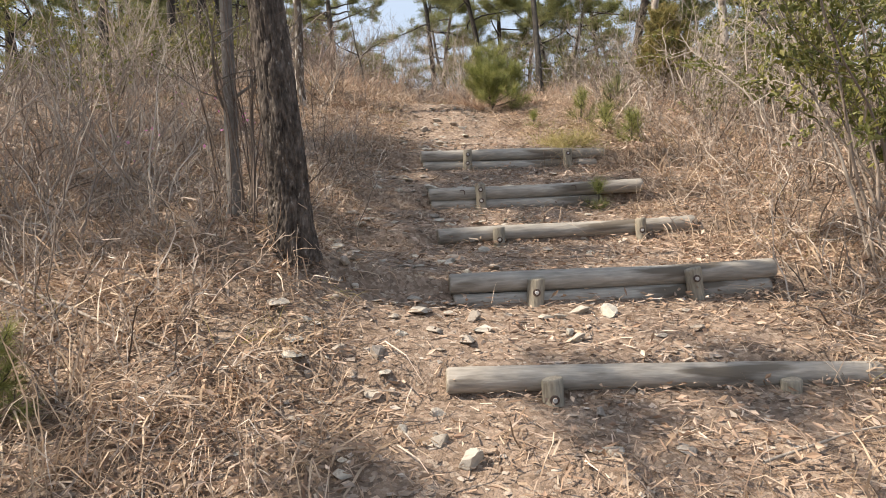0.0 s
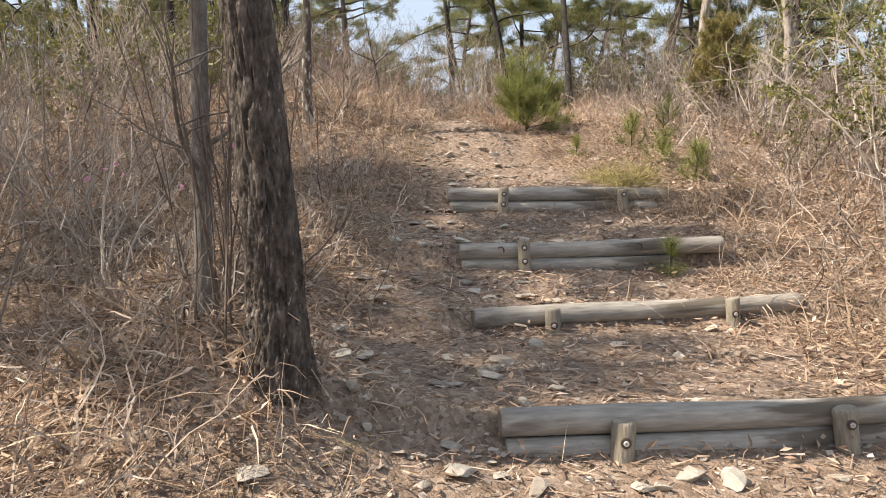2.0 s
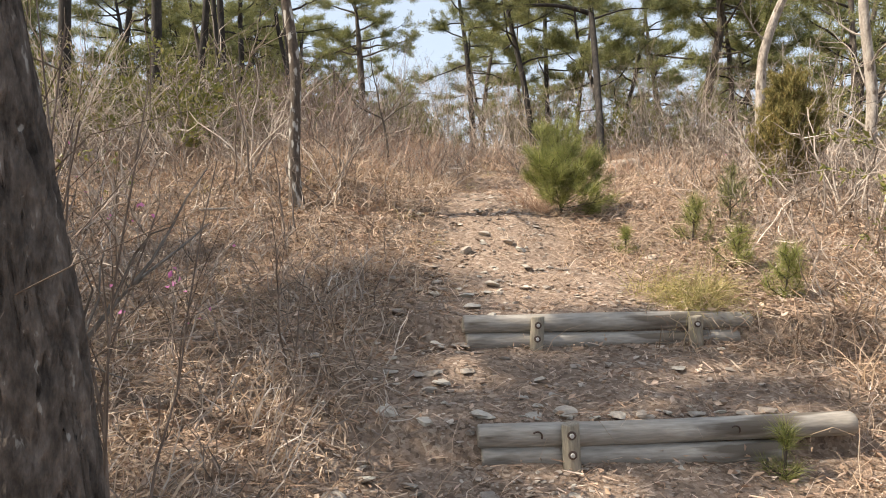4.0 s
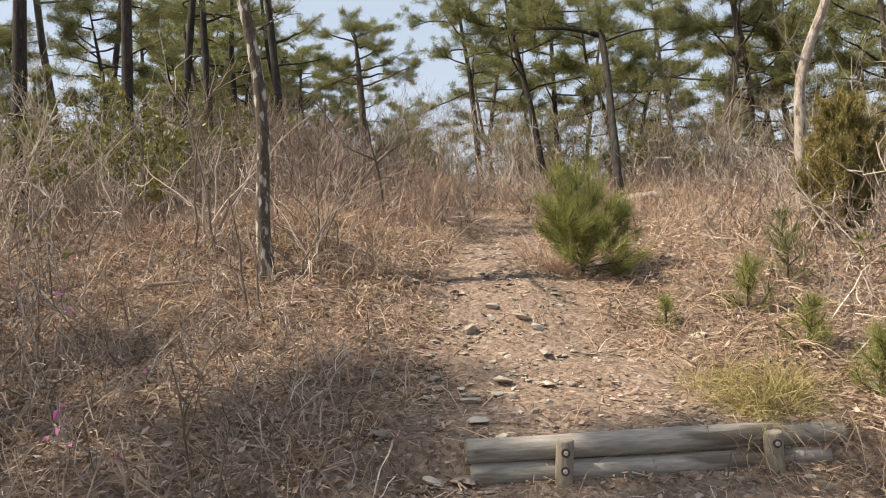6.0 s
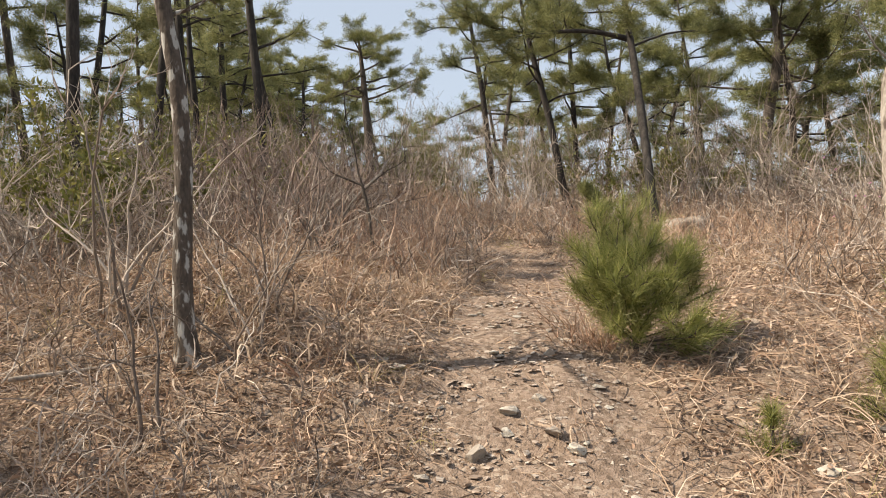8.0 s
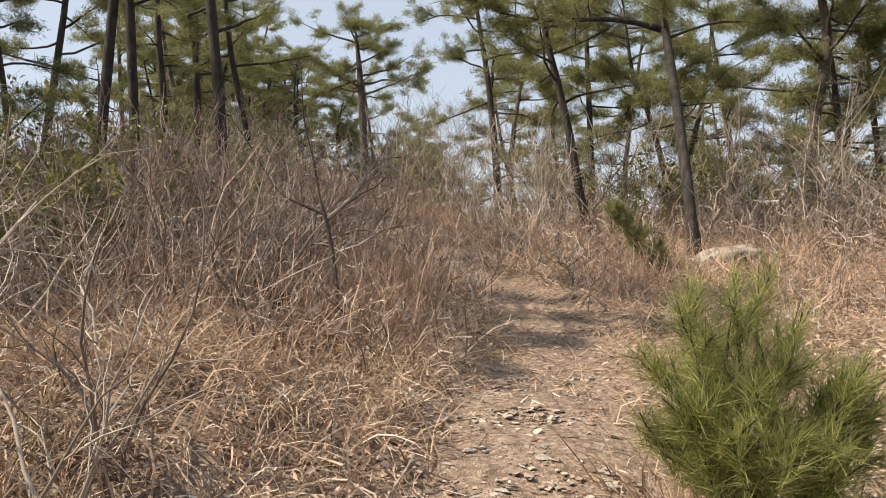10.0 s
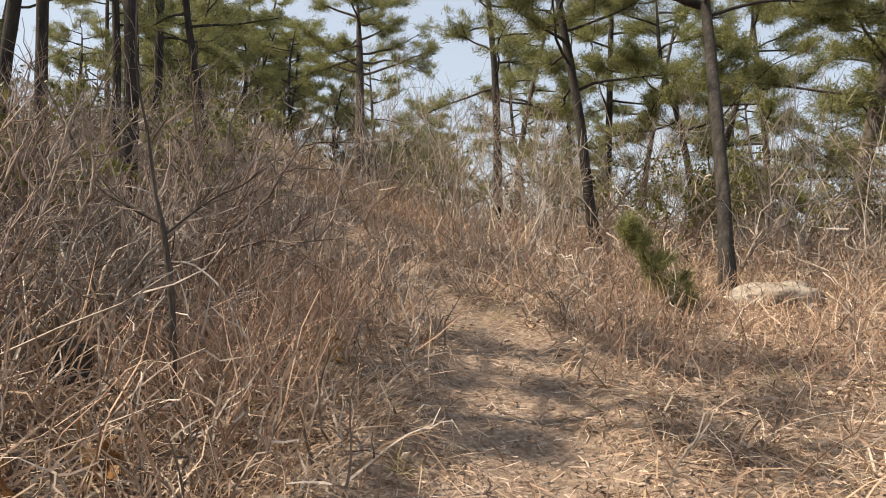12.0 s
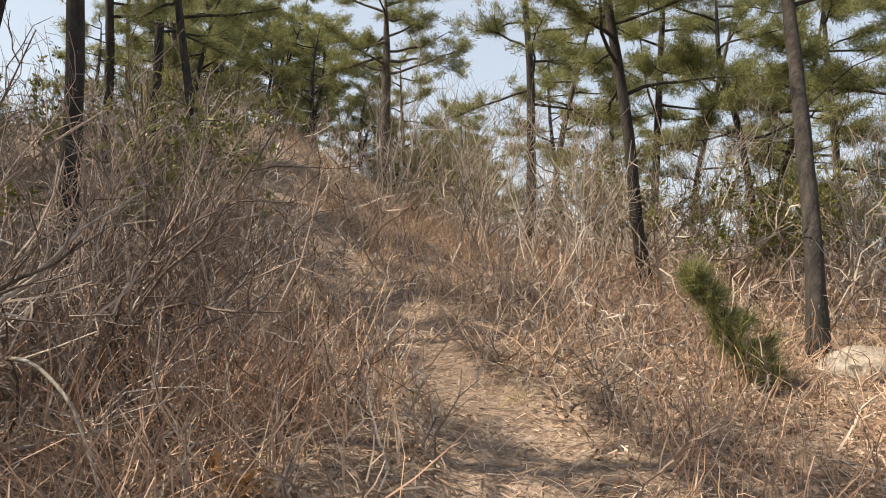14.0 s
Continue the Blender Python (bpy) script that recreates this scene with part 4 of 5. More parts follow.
for x, y, h in ((-3.3, 12.6, 1.5), (-4.7, 13.6, 1.7), (-5.6, 12.2, 1.8), (-6.1, 15.2, 1.9), (-3.9, 16.4, 1.6), (-5.0, 10.2, 1.6), (0.7, 18.8, 1.9), (4.6, 17.6, 1.8), (5.4, 13.6, 1.7), (-1.3, 21.5, 2.0), (-6.5, 18.5, 1.8), (-4.8, 19.5, 1.6)):
    shrub("olive-green leafy shrub in the brush under the pines", (x, y), h, 11, 0.45, 8, 0.009, None, M_LEAF, 6, (0.06, 0.032), name="evergreen_shrub", wide=0.3, high_leaf=0.3)
for x, y, h in ((-3.5, 10.1, 1.4), (-3.0, 11.0, 1.2), (-4.4, 12.0, 1.6), (-2.9, 15.6, 1.4), (1.2, 20.0, 1.6), (2.4, 17.6, 1.3), (3.9, 19.2, 1.5)):
    shrub("dark olive leafy shrub standing in bare brush", (x, y), h, 11, 0.45, 8, 0.009, None, M_LEAF, 6, (0.06, 0.032), name="evergreen_shrub", wide=0.3, high_leaf=0.2)
shrub("bare many-stemmed shrub beside the lichened tree", (-2.06, 8.67), 1.3, 8, 0.42, 4, 0.010)
shrub("bare shrub with pale bent twigs", (-1.25, 8.35), 1.0, 5, 0.3, 4, 0.007)
shrub("single dark sapling stem with few twigs", (-1.45, 7.75), 1.15, 2, 0.10, 4, 0.010, M_SAPLING, wide=0.03)
shrub("cluster of thin grey shoots around the big trunk", (-0.98, 3.85), 1.5, 24, 0.06, 3, 0.0046, M_SAPLING, wide=0.11, wander=0.06, rise=0.03)
shrub("bare reddish shrub in front of the big trunk", (-1.8, 3.25), 0.7, 5, 0.18, 5, 0.005)
shrub("bare crooked shrub in dry grass", (-2.15, 3.99), 1.2, 7, 0.35, 5, 0.007)
shrub("bare crooked shrub with arching boughs", (-1.8, 4.6), 1.2, 6, 0.2, 5, 0.007)
shrub("bare crooked shrub in dry grass", (-2.4, 5.6), 1.2, 8, 0.35, 5, 0.007)
shrub("thin bare shrub at the foot of the slope", (-0.80, 5.2), 0.6, 3, 0.2, 4, 0.004)
for x, y, h in ((-2.09, 13.0, 1.4), (-1.9, 11.9, 1.2), (-2.7, 12.3, 1.5), (-1.75, 12.6, 1.0), (-2.4, 11.2, 1.3), (-2.2, 14.2, 1.3), (-2.9, 13.4, 1.5), (-3.2, 11.6, 1.5), (-1.95, 10.4, 1.1)):
    shrub("mauve-grey thorny shrub beside the path", (x, y), h, 14, 0.38, 9, 0.0085, M_MAUVE, wide=0.25, wander=0.2, rise=0.10)
shrub("thin dark sapling with a few side twigs", (-0.93, 5.64), 0.85, 2, 0.10, 6, 0.0055, M_SAPLING, wide=0.02)
shrub("low crooked dark shrub beside the big trunk", (-0.86, 4.05), 0.55, 2, 0.15, 6, 0.007, M_SAPLING, wide=0.02, wander=0.3)
shrub("reddish sapling forking low beside the lichened tree", (-1.23, 8.62), 0.95, 3, 0.22, 5, 0.007, M_SAPLING, wide=0.02)
shrub("tall dark bare sapling with ascending twigs", (-2.1, 13.66), 1.8, 3, 0.14, 9, 0.013, M_SAPLING, wide=0.05)
shrub("tall dark bare sapling with ascending twigs", (-1.88, 12.76), 1.5, 3, 0.20, 9, 0.012, M_SAPLING, wide=0.05)
shrub("tall dark bare sapling with ascending twigs", (-2.75, 12.9), 1.7, 3, 0.20, 9, 0.012, M_SAPLING, wide=0.05)
shrub("crooked reddish bare stem leaning from the bank", (-1.36, 10.06), 0.9, 3, 0.35, 6, 0.009, M_SAPLING, wide=0.03, wander=0.25)
shrub("dead shrub with long pale boughs", (-1.53, 11.18), 1.15, 5, 0.5, 5, 0.011, M_PALE, wide=0.05, wander=0.25)
shrub("dead shrub with long pale boughs", (-2.44, 12.09), 1.2, 6, 0.6, 6, 0.011, M_PALE, wide=0.08, wander=0.28)
shrub("dead shrub with long pale boughs", (-2.1, 12.53), 1.1, 6, 0.6, 6, 0.010, M_PALE, wide=0.08, wander=0.28)
shrub("bare shrub with pale twisted boughs", (-1.75, 10.9), 1.1, 8, 0.6, 6, 0.010, M_PALE, wander=0.25)


def forked_sapling():
    """A dark crooked sapling with a low fork; its boughs carry bare side twigs."""
    base = np.array([-1.08, 11.0, float(height(-1.08, 11.0)) - 0.04])
    t = thing("bare_sapling", base, "dark crooked sapling forking low over dry weeds", "sapling", "shrubs of the slope")
    fork = np.array([-1.165, 11.0, 3.84]) - base
    part("stem", skin("stem", stalk([(0, 0, 0), (-0.01, 0, 0.25), (-0.035, 0, 0.5), tuple(fork)], [0.017, 0.014, 0.013, 0.012], 9, 14, 0.05, 2, 7), M_REDTRUNK), t)
    runs = [[(-1.165, 11.0, 3.84), (-1.31, 11.0, 3.905), (-1.453, 11.02, 3.967), (-1.56, 11.04, 4.12), (-1.66, 11.05, 4.3), (-1.78, 11.05, 4.46)],
            [(-1.165, 11.0, 3.84), (-1.20, 11.0, 3.95), (-1.209, 10.98, 4.06), (-1.236, 10.97, 4.216), (-1.29, 10.96, 4.41), (-1.30, 10.96, 4.72)],
            [(-1.15, 11.0, 3.80), (-1.08, 11.0, 3.86), (-1.01, 11.01, 3.92), (-0.94, 11.02, 3.97), (-0.86, 11.02, 4.0), (-0.80, 11.02, 4.06)]]
    for k, run in enumerate(runs):
        part("bough", skin("bough", stalk(np.array(run) - base, np.linspace((0.0105, 0.0095, 0.006)[k], 0.003, 6), 7, 16, 0.05, 0, 8 + k), M_REDTRUNK), t)
    lines = np.array(runs) - base
    _, s1, w1 = sprout(lines, 9, 0.15, 1.0, 0.6, 0.3)
    tw = grow(s1, w1, rng.uniform(0.12, 0.34, len(s1)), 5, 0.2, 0.05)
    tagged(part("twig_work", skin("twig_work", tubes(tw, taper(len(tw), 5, 0.0034, 0.0014), 3), M_SAPLING), t), kind="stuff")


forked_sapling()
for x, y, h in ((-1.55, 12.3, 0.8), (-2.3, 12.6, 1.2), (-1.65, 11.5, 0.8), (-2.7, 11.4, 1.2), (-2.0, 9.8, 0.9), (-2.9, 9.4, 1.1), (-2.6, 7.9, 1.0), (-3.0, 5.5, 1.1)):
    shrub("bare shrub with pale twisted boughs", (x, y), h, 8, 0.7, 6, 0.008, M_BRUSH, wander=0.26, rise=0.08, wide=0.12)
for k, (x, y, h) in enumerate([(0.9, 17.6, 1.9), (1.9, 18.5, 2.1), (-0.6, 18.2, 1.9), (-1.4, 20.5, 2.2), (3.4, 17.2, 2.0), (3.9, 15.9, 1.9), (4.6, 14.4, 1.7), (0.3, 16.6, 1.5), (2.9, 20, 2.2), (-1.9, 19.0, 2.0), (4.3, 12.2, 1.7), (4.4, 8.6, 1.7), (3.9, 7.9, 1.5), (3.0, 8.9, 1.1),
                             (3.3, 5.2, 1.5), (3.0, 3.6, 1.4), (-3.2, 15.5, 1.8), (-3.9, 13.2, 1.8), (-3.4, 10.2, 1.6), (-3.9, 9.0, 1.8), (-3.3, 6.4, 1.5), (-3.4, 4.9, 1.5), (-2.9, 3.2, 1.3)]):
    shrub("pale leafless shrub of the thicket" if k < 14 else "grey leafless shrub of the thicket", (x, y), h * (1.15 if k < 11 else 0.95), 15, 0.30, 11 if k < 11 else 8, 0.009, M_BRUSH if k < 14 else None, wide=0.22)
for x, y, h in ((-2.0, 5.2, 0.8), (-1.55, 5.9, 0.6), (-2.3, 7.1, 0.8), (3.5, 12.2, 1.3)):
    shrub("small azalea with a few pink blossoms", (x, y), h, 5, 0.35, 3, 0.005, None, M_PINK, 1, (0.03, 0.028), name="azalea_shrub")


# ---- stones ----
def stone_mesh(seed, flat):
    own = np.random.default_rng(seed)
    bm = bmesh.new()
    bmesh.ops.create_icosphere(bm, subdivisions=2, radius=0.5)
    cuts = [(Vector(own.normal(0, 1, 3)).normalized(), own.uniform(0.16, 0.34)) for _ in range(8)]
    for v in bm.verts:
        for nrm, d in cuts:
            over = v.co.dot(nrm) - d
            if over > 0:
                v.co -= nrm * over
        v.co += Vector(own.normal(0, 0.008, 3))
        v.co.z *= flat
    me = bpy.data.meshes.new("stone")
    bm.to_mesh(me)
    bm.free()
    me.materials.append(M_STONE)
    return me


STONES = [stone_mesh(100 + k, (0.75, 0.35, 0.5, 0.28, 0.6, 0.4, 0.3, 0.8)[k]) for k in range(8)]


def stone(x, y, size, k, turn, tip=0.0, sink=0.25):
    o = new("stone", STONES[k % 8])
    flat = (0.75, 0.35, 0.5, 0.28, 0.6, 0.4, 0.3, 0.8)[k % 8]
    o.matrix_basis = pose(x, y, float(height(x, y)) + size * flat * (0.40 - sink), tip, tip * 0.5, turn) @ Matrix.Scale(size, 4)
    return tagged(o, "pale angular loose stone lying on the trail" if size > 0.06 else "small pale loose stone on the trail", "stone", "loose stones of the trail")


for x, y, s, k, tip in ((-0.29, 3.05, 0.13, 0, 5), (0.56, 3.22, 0.11, 4, 40), (0.06, 2.42, 0.12, 7, 0), (0.55, 2.45, 0.12, 1, 0), (-0.17, 2.62, 0.09, 0, 0), (-0.66, 2.12, 0.10, 1, 10), (0.30, 2.02, 0.12, 1, 0),
                        (0.18, 2.02, 0.10, 3, 0), (0.63, 3.52, 0.14, 4, 25), (0.78, 3.50, 0.12, 7, 20), (0.52, 3.47, 0.09, 2, 35), (0.95, 3.27, 0.09, 3, 0), (1.15, 3.55, 0.10, 1, 10), (0.86, 5.03, 0.13, 3, 0),
                        (0.30, 4.9, 0.16, 6, 0), (0.05, 5.05, 0.14, 1, 8), (0.65, 4.62, 0.12, 3, 0), (0.05, 4.3, 0.17, 1, 12), (0.02, 4.1, 0.12, 5, 0), (-0.2, 3.95, 0.13, 3, 5), (-0.12, 3.5, 0.14, 5, 10), (0.12, 3.42, 0.10, 7, 30),
                        (0.08, 3.2, 0.11, 2, 0), (-0.05, 3.3, 0.10, 5, 0), (0.27, 5.35, 0.12, 3, 0), (1.05, 5.35, 0.13, 3, 0), (0.16, 5.75, 0.12, 6, 0), (0.95, 6.35, 0.12, 3, 0), (0.4, 6.3, 0.11, 1, 0), (1.45, 8.0, 0.10, 1, 0),
                        (1.75, 7.75, 0.12, 0, 10), (1.95, 7.6, 0.12, 3, 0), (1.85, 7.2, 0.16, 4, 0), (-0.05, 8.12, 0.13, 4, 20), (0.10, 8.22, 0.12, 1, 25), (-0.18, 7.86, 0.11, 7, 15), (0.14, 7.98, 0.12, 2, 25), (0.22, 7.9, 0.13, 1, 20), (0.18, 8.62, 0.08, 0, 0),
                        (0.05, 12.3, 0.05, 0, 0), (0.0, 12.9, 0.05, 0, 0), (-0.9, 1.9, 0.07, 2, 0), (-0.55, 2.9, 0.06, 0, 0), (-0.68, 2.75, 0.07, 3, 0), (-0.35, 2.35, 0.08, 5, 0), (-0.1, 2.2, 0.07, 2, 0), (0.85, 2.2, 0.09, 3, 0), (1.5, 2.45, 0.07, 1, 0)):
    stone(x, y, s, k, 47 * k + 90 * x, tip)
pts = scatter(130, -0.9, 1.9, 1.6, 8.6, lambda x, y: 0.03 + 0.95 * on_path(x + 0.25, y) * np.where(x < 0.35, 1.0, 0.55))
for i, (x, y, z) in enumerate(pts):
    stone(x, y, float(rng.uniform(0.035, 0.10)), i, float(rng.uniform(0, 360)), float(rng.normal(0, 9)))


pts = scatter(70, -0.75, 0.35, 2.7, 7.6, lambda x, y: np.where(x < 0.05, 1.0, 0.5))
for i, (x, y, z) in enumerate(pts):
    stone(x, y, float(rng.uniform(0.06, 0.15)), (1, 3, 5, 6)[i % 4], float(rng.uniform(0, 360)), float(rng.normal(0, 7)), 0.12)


for i in range(10):  # flat stones along the back of a log
    stone(0.30 + 0.115 * i, 5.74 + 0.015 * i + float(rng.normal(0, 0.02)), float(rng.uniform(0.07, 0.13)), (1, 3, 6, 5)[i % 4], float(rng.uniform(0, 360)), float(rng.normal(0, 8)), 0.1)
pts = scatter(52, -0.6, 0.5, 7.2, 9.8, lambda x, y: on_path(x, y))
for i, (x, y, z) in enumerate(pts):
    stone(x, y, float(rng.uniform(0.035, 0.085)), (1, 3, 5, 6)[i % 4], float(rng.uniform(0, 360)), float(rng.normal(0, 10)), 0.2)


def boulder():
    own = np.random.default_rng(5)
    bm = bmesh.new()
    bmesh.ops.create_icosphere(bm, subdivisions=4, radius=0.5)
    cuts = [(Vector((own.normal(), own.normal(), own.normal(0.4, 0.8))).normalized(), own.uniform(0.30, 0.42)) for _ in range(14)]
    for v in bm.verts:
        for nrm, d in cuts:
            over = v.co.dot(nrm) - d
            if over > 0:
                v.co -= nrm * over * 0.92
        v.co += v.normal * (0.08 * noise.noise(v.co * 4.5) + 0.045 * noise.noise(v.co * 12) + 0.02 * noise.noise(v.co * 25) - 0.05 * math.exp(-(noise.noise(v.co * 3 + Vector((5, 1, 2))) / 0.06) ** 2))
        v.co.x, v.co.y, v.co.z = v.co.x * 1.12, v.co.y * 0.8, v.co.z * 0.52
    for f in bm.faces:
        f.smooth = True
    me = bpy.data.meshes.new("boulder")
    bm.to_mesh(me)
    bm.free()
    me.materials.append(M_BOULDER)
    o = new("boulder", me)
    o.location = (2.28, 14.55, float(height(2.28, 14.55)) - 0.07)
    tagged(o, "low pale cream boulder half buried in straw", "boulder")


boulder()


# ---- fallen boughs ----
def fallen(label, pts, r, seed):
    p = np.array([(x, y, float(height(x, y)) + dz) for x, y, dz in pts])
    base = p[0].copy()
    o = new("fallen_branch", skin("fallen_branch", stalk(p - base, np.linspace(r, r * 0.35, len(p)), 7, 18, 0.05, 0, seed), M_PALE))
    o.location = base
    tagged(o, label, "branch", "fallen branches")


fallen("pale crooked fallen branch on the bank", [(-2.15, 3.55, 0.16), (-1.7, 3.25, 0.06), (-1.25, 3.0, 0.02), (-0.92, 2.85, 0.02)], 0.010, 1)
fallen("pale broken branch lying in straw", [(-1.85, 11.0, 0.25), (-1.6, 10.65, 0.16), (-1.4, 10.4, 0.10), (-1.15, 10.1, 0.03)], 0.011, 2)
fallen("pale bent dead stem over dry grass", [(-1.5, 11.6, 0.33), (-1.3, 11.55, 0.4), (-1.12, 11.5, 0.36), (-0.98, 11.45, 0.2), (-0.92, 11.42, 0.0)], 0.008, 3)
fallen("thin fallen stick in dry grass", [(-2.2, 8.0, 0.1), (-1.9, 8.2, 0.05), (-1.6, 8.3, 0.04)], 0.012, 4)
fallen("thin fallen stick beside a log step", [(1.0, 2.35, 0.02), (1.4, 2.5, 0.04), (1.8, 2.6, 0.03)], 0.006, 5)

for x, y in ((-1.0, 10.35), (-1.2, 10.05), (-0.75, 11.9)):
    tips = np.stack([rng.normal(0, 0.05, 40), rng.normal(0, 0.04, 40), rng.uniform(0, 0.07, 40)], 1)
    o = new("dead_leaf_clump", skin("dead_leaf_clump", leaves(tips, unit(rng.normal(0, 1, tips.shape)), 1, 0.07, 0.045), M_RUST, False))
    o.location = (x, y, float(height(x, y)))
    tagged(o, "clump of curled rust-brown dead leaves", "dead leaves", "leaf clumps", "stuff")

# a short broken stump
stump = new("stump", skin("stump", stalk([(0, 0, -0.05), (0.01, 0, 0.06), (0.03, 0.01, 0.15), (0.035, 0.01, 0.152)], [0.085, 0.07, 0.062, 0.002], 14, 10, 0.06, 3, 4), M_TRUNK))
stump.location = (-1.42, 10.85, float(height(-1.42, 10.85)))
tagged(stump, "short dark weathered stump in straw", "stump")


# ---- grass, litter, brush and gravel ----
def patchy(x, y, f=1.0):
    return 0.5 + 0.5 * np.sin(f * 1.9 * x + 1.3 * np.sin(f * 1.1 * y)) * np.sin(f * 1.6 * y + 1.7 * np.sin(f * 0.9 * x + 1))


def stuff(name, made, material, label, category):
    return tagged(new(name, skin(name, made, material, False)), label, category, kind="stuff")


def off_path(x, y, least=0.0):
    return np.maximum(1 - on_path(x, y), least)


# lying needles, leaves and straw
def near_more(x, y):
    """Less litter farther up, and little on the bare stretch of the path."""
    return (1.0 - 0.55 * smooth(6, 13, y)) * (1 - 0.75 * on_path(x, y) * smooth(6.8, 7.6, y) * (1 - smooth(9.3, 10.6, y)))


p = scatter(20000, -4.5, 4.5, 0.6, 16.0, lambda x, y: (0.3 + 0.7 * off_path(x, y)) * near_more(x, y) * (0.4 + 0.6 * patchy(x, y, 2)))
n = len(p)
a = rng.uniform(0, 6.28, n)
d = np.stack([np.cos(a), np.sin(a), np.full(n, 0.28)], 1)
p[:, 2] += rng.uniform(0.0, 0.05, n)
straw = blades(p, d, rng.uniform(0.10, 0.34, n), rng.uniform(0.0025, 0.007, n), 3, 0.5, 0.12)
p = scatter(66000, -4.2, 4.0, 0.8, 14.5, lambda x, y: (0.55 + 0.45 * off_path(x, y, smooth(9.5, 11, y))) * near_more(x, y) * (0.5 + 0.5 * patchy(x, y, 2)))
n = len(p)
a = rng.uniform(0, 6.28, n)
d = np.stack([np.cos(a), np.sin(a), rng.normal(0.0, 0.25, n)], 1)
p[:, 2] += rng.uniform(0.004, 0.03, n)
ends = np.stack([p, p + unit(d) * rng.uniform(0.025, 0.09, n)[:, None]], 1)
side = unit(np.cross(d, np.array([0, 0, 1.0]) + rng.normal(0, 0.5, (n, 3))))
straw = join(straw, ribbons(ends, taper(n, 2, rng.uniform(0.004, 0.009, n), np.full(n, 0.003)), side))
stuff("leaf_litter", straw, M_LITTER, "fallen needles, straw and dry leaves on the ground", "leaf litter")

# broader dead leaves
p = scatter(52000, -4.0, 3.8, 0.8, 14.5, lambda x, y: (0.16 + 0.84 * off_path(x, y) + 0.3 * on_path(x, y) * smooth(0.0, 0.5, x) * (1 - smooth(6.5, 7.5, y))) * (0.35 + 0.65 * patchy(x, y, 1.5)) * near_more(x, y))
p[:, 2] += rng.uniform(0.005, 0.03, len(p))
w = unit(rng.normal(0, 1, p.shape) * np.array([1, 1, 0.25]))
stuff("dead_leaves", leaves(p, w, 1, 0.042, 0.019, 0.25), M_LITTER, "curled brown dead leaves scattered on the ground", "dead leaves")


def tufts(n, x0, x1, y0, y1, keep, per, long, wide, lean, droop, steps=4, spread=0.05, wander=0.1):
    c = scatter(n, x0, x1, y0, y1, keep)
    i = np.repeat(np.arange(n), per)
    size = rng.uniform(0.55, 1.15, n)[i]
    f = c[i] + np.stack([rng.normal(0, spread, len(i)), rng.normal(0, spread, len(i)), np.full(len(i), -0.01)], 1)
    tilt = rng.normal(0, 0.35, (n, 2))[i]
    w = upward(len(i), lean)
    w[:, :2] += tilt
    return blades(f, unit(w), long * size * rng.uniform(0.5, 1.2, len(i)), wide * rng.uniform(0.6, 1.4, len(i)), steps, droop, wander)


grassy = lambda x, y: off_path(x, y, 0.03 + 0.2 * smooth(9, 11.5, y)) * (0.25 + 0.75 * patchy(x, y))
stuff("dry_grass", join(
    tufts(3100, -4.6, 4.6, 0.6, 11.5, grassy, 13, 0.33, 0.0062, 0.8, 0.5, 4, 0.06, 0.2),
    tufts(1900, -3.6, 3.6, 0.9, 9.5, lambda x, y: off_path(x, y, 0.02), 11, 0.27, 0.0085, 0.9, 0.75, 5, 0.07, 0.34),
    tufts(1700, -4.8, 4.8, 9.5, 17.0, lambda x, y: off_path(x, y, 0.30) * (0.3 + 0.7 * patchy(x, y)), 12, 0.28, 0.0095, 0.9, 0.55, 4, 0.07, 0.36)), M_GRASS, "matted tan and straw-coloured dry grass", "dry grass")
stuff("curled_straw", join(
    tufts(170, -2.4, -0.55, 9.2, 11.4, lambda x, y: off_path(x, y), 15, 0.42, 0.009, 0.5, 0.45, 6, 0.07, 0.3),
    tufts(120, 0.0, 2.2, 1.5, 2.75, lambda x, y: np.full_like(x, 0.5), 14, 0.30, 0.0075, 0.95, 0.6, 5, 0.09, 0.3),
    tufts(420, -3.0, -0.5, 8.3, 12.0, lambda x, y: off_path(x, y) * (0.35 + 0.65 * patchy(x, y, 1.6)), 16, 0.34, 0.009, 0.6, 0.55, 6, 0.06, 0.32),
    tufts(300, -3.2, -0.3, 9.2, 14.0, lambda x, y: off_path(x, y) * (0.3 + 0.7 * patchy(x, y, 1.3)), 16, 0.36, 0.0105, 0.55, 0.5, 6, 0.06, 0.3),
    tufts(260, 0.7, 3.2, 8.6, 14.0, lambda x, y: off_path(x, y) * (0.3 + 0.7 * patchy(x, y, 1.3)), 14, 0.30, 0.010, 0.65, 0.6, 6, 0.06, 0.3),
    tufts(120, -2.2, -0.1, 1.0, 2.9, lambda x, y: off_path(x, y), 18, 0.36, 0.011, 0.7, 0.6, 6, 0.06, 0.34),
    tufts(45, -0.2, 1.9, 1.0, 1.9, lambda x, y: np.full_like(x, 0.5), 12, 0.24, 0.009, 0.9, 0.7, 5, 0.06, 0.34),
    tufts(330, -3.4, -0.6, 1.4, 9.2, lambda x, y: off_path(x, y) * (0.3 + 0.7 * patchy(x, y, 1.3)), 15, 0.34, 0.0105, 0.6, 0.55, 6, 0.06, 0.3)), M_GRASS, "clumps of curled pale straw on the banks", "dry grass")
